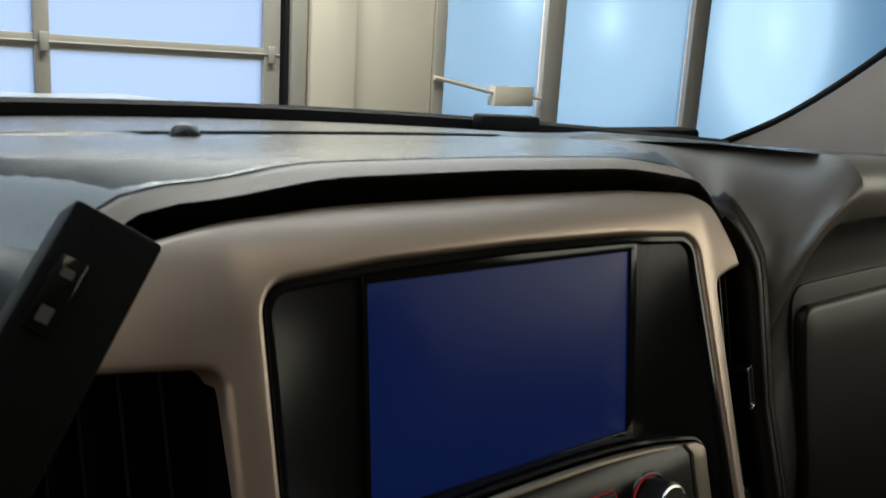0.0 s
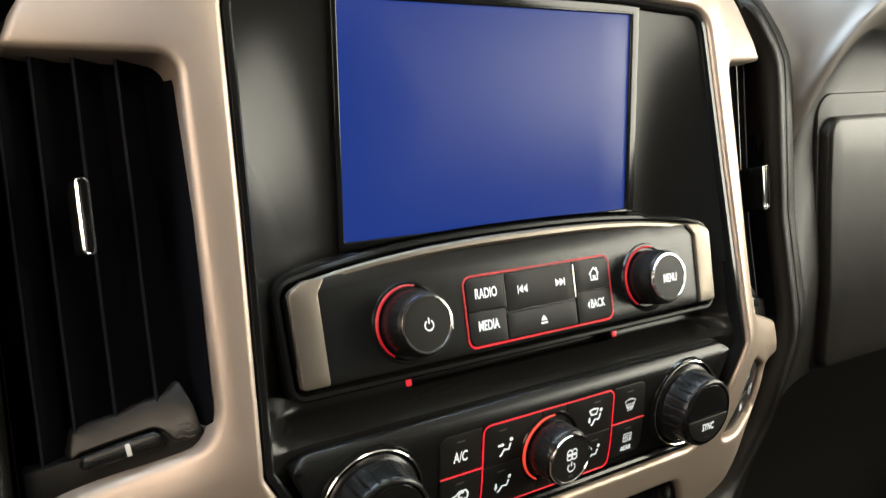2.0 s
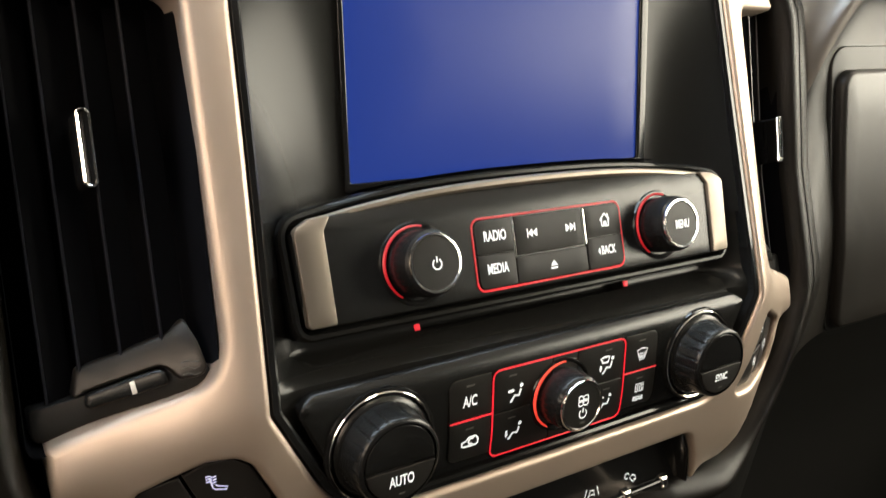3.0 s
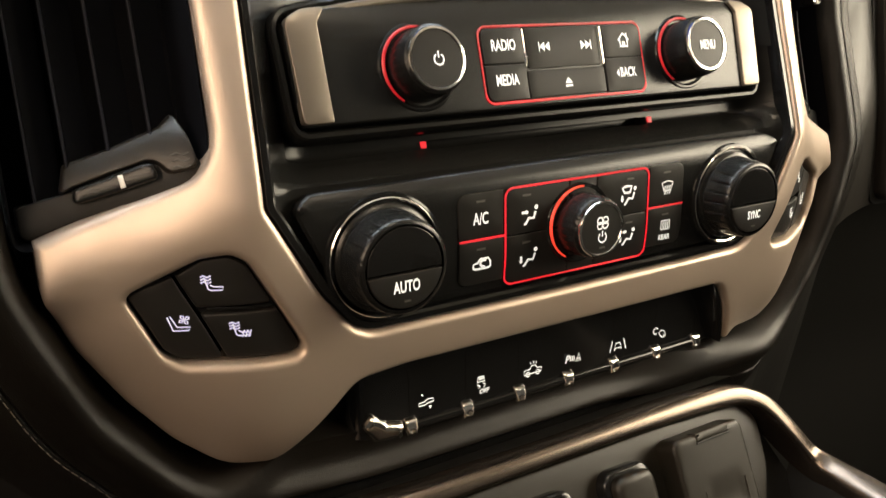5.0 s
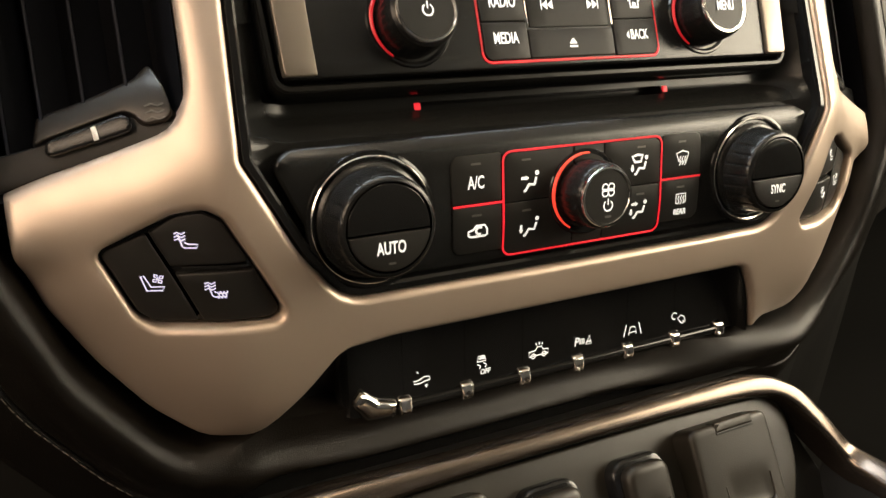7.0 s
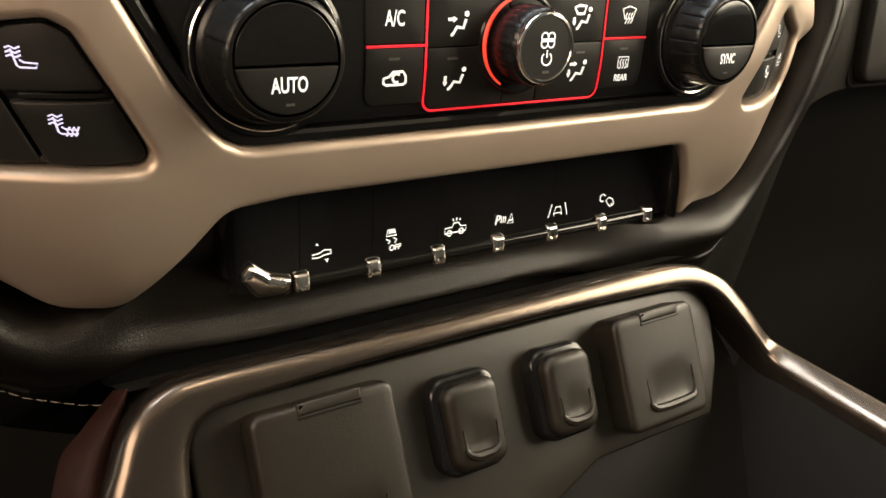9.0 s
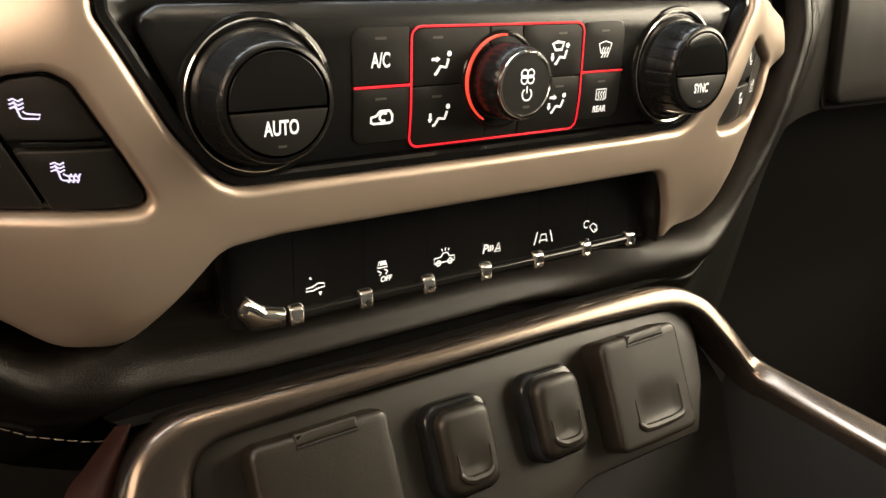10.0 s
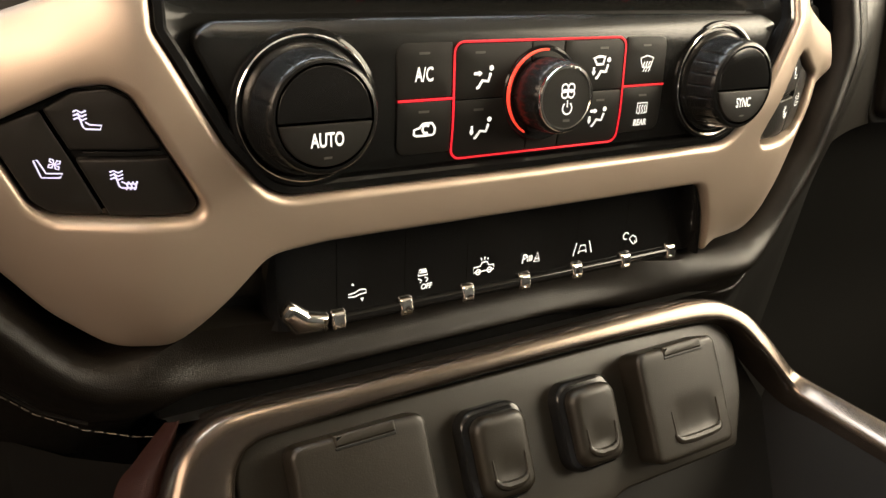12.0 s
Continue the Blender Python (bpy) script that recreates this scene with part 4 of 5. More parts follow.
big_knob(-0.0978, "AUTO")
big_knob(0.0972, "SYNC")
fan, fm = knob(climate, -0.0005, 1.2500, CLIM_D + 0.0004, 0.0175, 0.0142, 0.0114, 0.0150, arc=(85, 240), arc_mat=AMBER)
fan_at = lambda x, y, d: fm @ Vector((x, y, 0.0160))
glyph("symbol", fan, 0, 0, lines=[arc_points(x, y, 0.0015, 0, 360, 14) for x, y in ((-0.0015, 0.0040), (0.0015, 0.0040), (-0.0015, 0.0018), (0.0015, 0.0018))] + [arc_points(0, -0.0036, 0.0022, 125, 415, 20), [(0, -0.0006), (0, -0.0032)]], width=0.0006, place=fan_at, d=0)
glyph("indicator", fan, 0, -0.0082, lines=[[(-0.0016, 0.0), (0.0016, 0.0)]], width=0.0010, d=0, material=DULL_MARK, place=fan_at)

# ---- air vents ----


def air_vent(s, label):
    vent = thing("air_vent", label, "air vent", "dash air vents")
    low = lambda u: 1.2885 - 0.40 * (abs(u) - 0.164)
    hole = rounded([(s * 0.1565, 1.4315, 0.004), (s * 0.2235, 1.4315, 0.004), (s * 0.2245, 1.262, 0.004), (s * 0.160, 1.2860, 0.006)], 0.006)
    # duct walls, back and blades share the colour with the shade in it
    part("housing", strip([[P(p.x, p.y, d) for p in grown(hole, g)] for g, d in [(0.0, -0.004), (-0.0008, -0.010), (-0.0015, -0.040)]]), SLAT, vent, "air duct walls with recess shade in their near-black colour")
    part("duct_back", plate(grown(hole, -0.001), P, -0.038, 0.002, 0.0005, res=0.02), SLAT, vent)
    for k, u in enumerate((0.1750, 0.1890, 0.2030, 0.2150)):
        nose = [(-0.0008 * math.cos(a), -0.0138 + 0.0008 * math.sin(a)) for a in np.linspace(0, math.pi, 7)]
        section = nose + [(-0.0089, -0.0222), (-0.0101, -0.0214)]
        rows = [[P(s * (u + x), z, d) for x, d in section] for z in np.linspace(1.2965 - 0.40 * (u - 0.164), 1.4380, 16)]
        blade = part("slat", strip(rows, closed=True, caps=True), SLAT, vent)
        part("slat_edge", tube([P(s * u, z, -0.0131) for z in np.linspace(1.2970 - 0.40 * (u - 0.164), 1.4370, 16)], 0.00055, seg=6), SLAT_GLINT, blade, "rounded front edge painted lighter as a glint")
    # direction tab on the middle slat
    u, z, hw, hh = (0.1935, 1.3712, 0.0024, 0.0136) if s < 0 else (0.2050, 1.3520, 0.0060, 0.0135)
    corners = lambda e, r: [(s * (u - hw + e), z - hh + e, r), (s * (u + hw - e), z - hh + e, r), (s * (u + hw - e), z + hh - e, r), (s * (u - hw + e), z + hh - e, r)]
    tab = part("tab", plate(rounded(corners(0.0, 0.0022), 0.003), P, 0.0042, 0.018, 0.0010, res=0.01), PIANO, vent, "gloss black direction tab")
    part("tab_trim", tube([P(p.x, p.y, 0.0044) for p in rounded(corners(0.0005, 0.0018), 0.002)], 0.00055, closed=True, seg=6), CHROME, tab, "thin chrome loop")
    # sill with the shut-off wheel
    base = rounded([(s * 0.1615, 1.2885, 0.004), (s * 0.1610, 1.2980, 0.003), (s * 0.2220, 1.2790, 0.003), (s * 0.2220, 1.2645, 0.003)], 0.004)
    part("sill_base", plate(base, P, -0.0105, 0.010, 0.0010, res=0.006), DEEP, vent, "dark lower sill")
    # this outline follows the sheen on the sill, laid over the dark base
    sill = rounded([(s * 0.1622, 1.2925, 0.004), (s * 0.1640, 1.3040, 0.003), (s * 0.1668, 1.3128, 0.0012), (s * 0.1722, 1.3072, 0.003), (s * 0.1890, 1.2997, 0.02), (s * 0.2045, 1.2943, 0.002), (s * 0.2075, 1.2830, 0.003),
                    (s * 0.2030, 1.2860, 0.003), (s * 0.1765, 1.2955, 0.004), (s * 0.1720, 1.2900, 0.003)], 0.003)
    part("sill", plate(sill, P, -0.0075, 0.010, 0.0012, res=0.004, dome=lambda uu, zz: -0.0050 * max(0.0, (zz - low(uu) - 0.004) / 0.016) ** 2), SILL_SATIN, vent, "satin sill edge above the wheel, shaped and coloured as its sheen")
    wheel = rounded([(s * 0.1750, 1.2885, 0.003), (s * 0.1765, 1.2948, 0.003), (s * 0.2030, 1.2852, 0.003), (s * 0.2040, 1.2785, 0.003)], 0.003)
    w = part("shutoff_wheel", plate(wheel, P, -0.0070, 0.006, 0.0016, res=0.004), SATIN_BLACK, vent, "ribbed black thumbwheel")
    part("wheel_mark", plate(rounded([(s * 0.1880, 1.2850, 0), (s * 0.1864, 1.2856, 0), (s * 0.1870, 1.2900, 0), (s * 0.1886, 1.2894, 0)], 0.01), P, -0.0066, 0.001, 0.0001, res=0.02), WHITE_MARK, w, "white index mark")
    for k in range(3):
        glyph("airflow_mark", vent, s * 0.1682, 1.2925 + 0.0022 * k, lines=[[(-0.003, -0.0005), (-0.001, 0.0004), (0.001, -0.0003), (0.003, 0.0006)]], width=0.0005, d=-0.0071, material=DULL_MARK)
    return vent


air_vent(-1, "black slatted dash air vent with chrome tab beside the gear lever")
air_vent(1, "black slatted dash air vent with chrome tab on the passenger side")

# ---- seat switches ----


def seat_glyph(parent, u, z, kind, m):
    back = [(-0.0026, 0.0030), (-0.0014, -0.0020), (-0.0006, -0.0026), (0.0036, -0.0026), (0.0042, -0.0012), (0.0006, -0.0010), (-0.0006, -0.0002)]
    if kind == "fan":
        lines = [[(-0.0040, 0.0032), (-0.0022, -0.0030), (0.0034, -0.0030), (0.0044, -0.0014), (-0.0006, -0.0014), (-0.0028, 0.0034), (-0.0040, 0.0032)]]
        for a in (0.35, 1.92, 3.49, 5.06):
            c, e = math.cos(a), math.sin(a)
            lines.append([(0.0022 + x * c - y * e, 0.0020 + x * e + y * c) for x, y in ((0.0002, 0.0), (0.0014, 0.0009), (0.0022, 0.0004), (0.0016, -0.0004), (0.0002, 0.0))])
    else:
        lines = [back]
        for k in range(3):
            y = 0.0006 + 0.0013 * k
            lines.append([(-0.0040, y), (-0.0028, y + 0.0006), (-0.0014, y - 0.0002), (0.0000, y + 0.0006)])
        if kind == "both":
            for k in range(3):
                x = 0.0012 + 0.0013 * k
                lines.append([(x - 0.0006, -0.0034), (x, -0.0024), (x - 0.0002, -0.0014), (x + 0.0006, -0.0002)])
    return glyph("symbol", parent, u, z, lines=lines, width=0.00052, d=SWG, material=m, scale=0.88)


SW = -0.0045
SWG = SW + 0.0003


def seat_switch(s, label, m):
    panel = thing("seat_switch", label, "switch panel", "seat heater switches")
    part("base", plate(grown(SEAT_HOLES[0 if s < 0 else 1], -0.0003), P, -0.0075, 0.008, 0.0006, res=0.008), PIANO, panel, "gloss black surround")
    left = rounded([(s * 0.1920, 1.2455, 0.003), (s * 0.1820, 1.2228, 0.005), (s * 0.1768, 1.2188, 0.004), (s * 0.1625, 1.2186, 0.001), (s * 0.1768, 1.2520, 0.001)], 0.004)
    upper = rounded([(s * 0.1756, 1.2524, 0.001), (s * 0.1675, 1.2578, 0.005), (s * 0.1585, 1.2592, 0.004), (s * 0.1530, 1.2562, 0.004), (s * 0.1450, 1.2405, 0.001), (s * 0.1700, 1.2398, 0.001)], 0.004)
    lower = rounded([(s * 0.1688, 1.2368, 0.001), (s * 0.1432, 1.2372, 0.001), (s * 0.1350, 1.2208, 0.003), (s * 0.1370, 1.2180, 0.004), (s * 0.1610, 1.2184, 0.001)], 0.004)
    bs = [part("button", plate(o, P, SW, 0.004, 0.0008, res=0.006), KEY_BLACK, panel) for o in (left, upper, lower)]
    part("indicator_strip", plate(rounded([(s * 0.1660, 1.2374, 0.0003), (s * 0.1445, 1.2377, 0.0003), (s * 0.1452, 1.2394, 0.0003), (s * 0.1665, 1.2391, 0.0003)], 0.01), P, -0.0060, 0.002, 0.0002, res=0.02), SATIN_BLACK, panel)
    seat_glyph(bs[0], s * 0.1765, 1.2335, "fan", m)
    seat_glyph(bs[1], s * 0.1645, 1.2490, "heat", m)
    seat_glyph(bs[2], s * 0.1566, 1.2302, "both", m)
    return panel


seat_switch(-1, "black seat heating switch panel with lit bluish symbols", GLYPH_BLUE)
seat_switch(1, "black seat heating switch panel with dim symbols", GLYPH)

# ---- row of lower switches ----
bar = thing("switch_bar", "gloss black row of toggle keys with chrome tips", "switch row")
part("recess", plate(rounded([(-0.133, 1.1560, 0.004), (0.141, 1.1560, 0.004), (0.139, 1.2055, 0.004), (-0.139, 1.2055, 0.004)], 0.01), P, -0.0210, 0.004, 0.001, res=0.012), PIANO, bar, "gloss black recess")
KEY_U = [-0.0810 + 0.0300 * k for k in range(7)]


def key_d(z):
    """Proud height of the key tops: hollow above, rising to the lip."""
    t = (z - 1.1600) / 0.042
    return -0.0080 - 0.0085 * max(0.0, min(1.0, t)) ** 0.8


symbols = []
for a, b in zip(KEY_U, KEY_U[1:]):
    zs = [1.1622 + 0.0378 * i / 14 for i in range(15)]
    section = [(1.1622, -0.0200)] + [(z, key_d(z)) for z in zs] + [(1.2000, -0.0215)]
    k = part("key", strip([[P(u, z, d) for z, d in section] for u in np.linspace(a + 0.00012, b - 0.00012, 5)], closed=True, caps=True), PIANO, bar)
    part("lip", tube([P(u, 1.1612, -0.0088) for u in (a + 0.0008, (a + b) / 2, b - 0.0008)], 0.0026, seg=12), PIANO, k, "rounded gloss lip")
    symbols.append((k, (a + b) / 2))
for u in KEY_U:
    o = rounded([(u - 0.0030, 1.1580, 0.0010), (u + 0.0030, 1.1580, 0.0010), (u + 0.0030, 1.1655, 0.0010), (u - 0.0030, 1.1655, 0.0010)], 0.002)
    part("chrome_tip", plate(o, P, -0.0052, 0.006, 0.0014, res=0.003, dome=lambda uu, z: -0.0022 * max(0.0, (z - 1.1615) / 0.004)), CHROME, bar, "small chrome tip")
# dark liner inside the frame's cut-out
liner_line = smooth_path([(0.040, 1.2010, 0), (0.090, 1.2009, 0), (0.0978, 1.2000, 0), (0.1020, 1.1950, 0), (0.1062, 1.1880, 0), (0.1100, 1.1790, 0), (0.1140, 1.1670, 0), (0.1160, 1.1600, 0)], 6)
part("recess_liner", strip([[P(q.x - e, q.y - 0.4 * e, d) for q in liner_line] for e, d in ((0.0002, -0.0215), (0.0003, -0.0040), (0.0010, -0.0028), (0.0018, -0.0040), (0.0040, -0.0215))], closed=False), PIANO, bar, "gloss black end wall")
# end pieces
cap = rounded([(-0.1050, 1.1668, 0.004), (-0.0990, 1.1578, 0.003), (-0.0850, 1.1578, 0.001), (-0.0850, 1.1650, 0.001), (-0.0935, 1.1672, 0.002), (-0.1010, 1.1735, 0.002)], 0.003)
part("end_cap", plate(cap, P, -0.0056, 0.008, 0.0030, res=0.003, dome=lambda u, z: -0.10 * max(0.0, -u - 0.0915)), CHROME, bar, "polished chrome corner piece")
for us in ((-0.1095, -0.1088, -0.1070, -0.1030, -0.0960, -0.0812), (0.0992, 0.1040, 0.1090, 0.1130, 0.1180)):
    rows = []
    for u in us:
        drop = 0.006 * (max(0.0, -u - 0.1030) / 0.0065) ** 2
        zs = [1.1606 + 0.0404 * i / 14 for i in range(15)]
        rows.append([P(u, z, d) for z, d in [(1.1606, -0.0200)] + [(z, key_d(z) - drop) for z in zs] + [(1.2010, -0.0225)]])
    part("blank", strip(rows, closed=True, caps=True), PIANO, bar)
IZ = 1.1712


def bar_glyph(i, lines, fills=(), w=0.00055):
    k, u = symbols[i]
    return glyph("symbol", k, u - 0.0065 - (0, 0, 0, 0.0045, 0.0050, 0.0055)[i], IZ, lines=lines, fills=fills, width=w, d=0.0004, scale=1.12, place=lambda x, y, d: P(x, y, key_d(y) + d))


bar_glyph(0, [[(-0.0034, -0.0006), (-0.0010, -0.0004), (0.0012, 0.0006), (0.0034, 0.0002), (0.0036, -0.0010), (0.0010, -0.0012), (-0.0008, -0.0018), (-0.0034, -0.0016)]],
          [[(-0.0022, 0.0026), (-0.0010, 0.0022), (-0.0016, 0.0034)], [(0.0012, -0.0026), (0.0026, -0.0026), (0.0020, -0.0040)]])
bar_glyph(1, [[(-0.0022, 0.0014), (-0.0016, 0.0036), (0.0010, 0.0036), (0.0018, 0.0014), (-0.0022, 0.0014)], [(-0.0022, 0.0004), (-0.0006, -0.0006), (-0.0014, -0.0014)], [(0.0006, 0.0006), (0.0020, -0.0002), (0.0012, -0.0014)]], [[(-0.0014, 0.0022), (0.0012, 0.0022), (0.0008, 0.0033), (-0.0010, 0.0033)]])
lettering("legend", "OFF", on_face(symbols[1][1] - 0.0050, IZ - 0.0034, key_d(IZ - 0.0034) + 0.0005), 0.0026, GLYPH, symbols[1][0], 0.8, 0.00012)
bar_glyph(2, [[(-0.0046, -0.0016), (-0.0046, 0.0004), (-0.0016, 0.0006), (-0.0008, 0.0020), (0.0014, 0.0020), (0.0022, 0.0006), (0.0046, 0.0004), (0.0046, -0.0014), (-0.0046, -0.0016)], arc_points(-0.0026, -0.0016, 0.0010, 0, 360, 10), arc_points(0.0026, -0.0014, 0.0010, 0, 360, 10),
              [(-0.0010, 0.0028), (-0.0014, 0.0038)], [(0.0003, 0.0028), (0.0003, 0.0040)], [(0.0016, 0.0028), (0.0020, 0.0036)]])
lettering("legend", "P", on_face(symbols[3][1] - 0.0150, IZ, key_d(IZ) + 0.0005), 0.0046, GLYPH, symbols[3][0], 0.8, 0.00012)
bar_glyph(3, [arc_points(-0.0034 + 0.0010 * k, 0.0, 0.0017, -42, 42, 6) for k in range(3)] + [[(0.0012, -0.0018), (0.0030, 0.0018), (0.0040, -0.0018), (0.0012, -0.0018)], [(0.0020, -0.0007), (0.0036, -0.0007)]])
bar_glyph(4, [[(-0.0048, -0.0026), (-0.0034, 0.0026)], [(0.0034, 0.0026), (0.0050, -0.0026)], [(-0.0020, -0.0012), (-0.0012, 0.0012), (0.0012, 0.0012), (0.0020, -0.0012), (-0.0020, -0.0012)], [(-0.0020, -0.0012), (-0.0020, -0.0022)], [(0.0020, -0.0012), (0.0020, -0.0022)]])
bar_glyph(5, [arc_points(-0.0024, 0.0016, 0.0015, 20, 300, 12), [(-0.0004, 0.0002), (0.0014, 0.0014), (0.0034, 0.0004), (0.0042, -0.0018), (0.0024, -0.0026), (0.0010, -0.0014), (-0.0004, 0.0002)], [(0.0026, -0.0012), (0.0034, -0.0020)]])

# ---- centre console and outlets ----
console = thing("center_console", "open front of a dark centre console with a pewter rim", "console")
panel_out = rounded([(-0.1345, 0.0800, 0.004), (-0.1345, -0.0046, 0.014), (0.0400, -0.0040, 0.2), (0.1165, -0.0010, 0.018), (0.1130, 0.0350, 0.03), (0.1020, 0.0600, 0.004), (0.0300, 0.0600, 0.02), (-0.0200, 0.0800, 0.02)], 0.006)
part("outlet_board", plate(panel_out, Q, 0.0, 0.006, 0.0015, res=0.012), OUTLET, console, "textured grey sloping outlet board")


RIM_INNER = [Q(u, v, 0.0074 + (0.09 * max(0.0, v - 0.002) if u > 0 else 0.0)) for u, v in ((-0.1410, 0.1074), (-0.1400, 0.0583), (-0.1390, 0.0239), (-0.1371, 0.0082), (-0.1336, 0.0008), (-0.1282, -0.0031), (-0.1184, -0.0048), (-0.0821, -0.0061), (-0.0231, -0.0063), (0.0359, -0.0056), (0.0752, -0.0042), (0.0928, -0.0028), (0.1060, 0.0005), (0.1150, 0.0065), (0.1228, 0.0175), (0.1308, 0.0305), (0.1368, 0.0392))]
RIM_INNER += [Vector(p) for p in ((0.1400, -0.1010, 1.1022), (0.1408, -0.145, 1.1035), (0.1400, -0.300, 1.0990), (0.1400, -0.460, 1.0960))]
RIM_CREST = [Q(u, v, 0.0072 + (0.07 * max(0.0, v + 0.002) if u > 0.10 else 0.0)) for u, v in ((-0.1680, 0.105), (-0.1665, 0.055), (-0.1610, 0.022), (-0.1555, 0.0066), (-0.1498, -0.0048), (-0.1410, -0.0119), (-0.1270, -0.0150), (-0.0830, -0.0142), (-0.0210, -0.0138),
                                          (0.0400, -0.0138), (0.0800, -0.0132), (0.1000, -0.0110), (0.1125, -0.0060), (0.1225, 0.0010), (0.1305, 0.0125), (0.1378, 0.0245))]
RIM_CREST += [Vector(p) for p in ((0.1452, -0.0880, 1.1105), (0.1505, -0.0965, 1.1066), (0.1546, -0.134, 1.1046), (0.1555, -0.300, 1.1022), (0.1555, -0.460, 1.0992))]
RIM_SHAPE = [(-0.12, -0.0170), (-0.10, -0.0060), (-0.06, -0.0018), (0.0, 0.0), (0.08, 0.0008), (0.20, 0.0011), (0.35, 0.0012), (0.50, 0.0012), (0.65, 0.0011), (0.80, 0.0008), (0.92, 0.0003), (1.0, -0.0004), (1.07, -0.0016), (1.12, -0.0034), (1.16, -0.0058), (1.19, -0.0090), (1.22, -0.0200)]
inner_run, crest_run = smooth_path(RIM_INNER, 8), smooth_path(RIM_CREST, 8)
for turn in range(45):
    # ease the bend where the rim becomes the rail
    for run in (inner_run, crest_run):
        run[114:150] = [run[i].lerp((run[i - 1] + run[i + 1]) / 2, 0.6) for i in range(114, 150)]
rim_rows = []
for i, (a, b) in enumerate(zip(inner_run, crest_run)):
    k = ease((i / 8 - 14.0) / 3.5)
    up = Q_OUT.lerp(Vector((0, -0.05, 1)), k).normalized()
    rim_rows.append([a.lerp(b, w) + up * (h * (1 - 0.5 * k)) for w, h in RIM_SHAPE])
part("rim", strip(rim_rows, closed=False), RIM_METAL, console, "pewter satin-painted rim running on rearwards as a rail")
part("board_backing", plate(rounded([(-0.150, -0.008, 0.01), (0.112, -0.008, 0.01), (0.136, 0.045, 0.01), (0.136, 0.20, 0.01), (-0.150, 0.20, 0.01)], 0.02), Q, -0.0085, 0.003, 0.001, res=0.04), DEEP, console)
# groove, walls and tray behind and below the rim
side = []
for k in range(14):
    t = k / 13
    y = -0.080 - 0.36 * t
    side.append([Vector((0.1405, y, 1.1005 - 0.004 * t)), Vector((0.1370, y, 1.088)), Vector((0.1280, y, 1.04)), Vector((0.1200, y, 0.985))])
part("side_wall", strip(side, closed=False), DEEP, console, "dark inner side wall")
tray = [[Vector((X0 + u, -0.085, 1.075)), Vector((X0 + u, -0.080, 1.060)), Vector((X0 + u, -0.080, 1.00)), Vector((X0 + u, -0.100, 0.988)), Vector((X0 + u, -0.46, 0.985))] for u in np.linspace(-0.139, 0.125, 20)]
part("tray_floor", strip(tray, closed=False), DEEP, console, "dark tray floor")
outer = []
for k in range(14):
    t = k / 13
    y = -0.080 - 0.36 * t
    outer.append([Vector((0.1570, y, 1.0995 - 0.004 * t)), Vector((0.159, y, 1.08)), Vector((0.166, y, 0.95)), Vector((0.168, y, 0.60))])
part("outer_wall", strip(outer, closed=False), DEEP, console)
front = [[Q(u, -0.0150, -0.006), Q(u, -0.0165, -0.022), Vector((X0 + u, 0.03, 1.10)), Vector((X0 + u, 0.05, 0.9))] for u in np.linspace(-0.150, 0.112, 24)]
part("front_wall", strip(front, closed=False), DEEP, console)
cocoa = thing("console_side_pad", "cocoa brown leather pad beside the console rim", "trim pad")
inner_edge = smooth_path([(-0.1480, -0.0165, 0), (-0.1540, -0.0040, 0), (-0.1600, 0.0100, 0), (-0.1680, 0.0400, 0), (-0.172, 0.085, 0)], 6)
outer_edge = smooth_path([(-0.1510, -0.0160, 0), (-0.1630, -0.0055, 0), (-0.1715, 0.0040, 0), (-0.1800, 0.0350, 0), (-0.184, 0.085, 0)], 6)
part("pad", strip([[Q(a.lerp(b, w).x, a.lerp(b, w).y, -0.004 + 0.004 * math.sin(math.pi * w) - 0.012 * w * w) for w in np.linspace(0, 1, 9)] for a, b in zip(inner_edge, outer_edge)], closed=False), BROWN, cocoa, "dull brown leather")


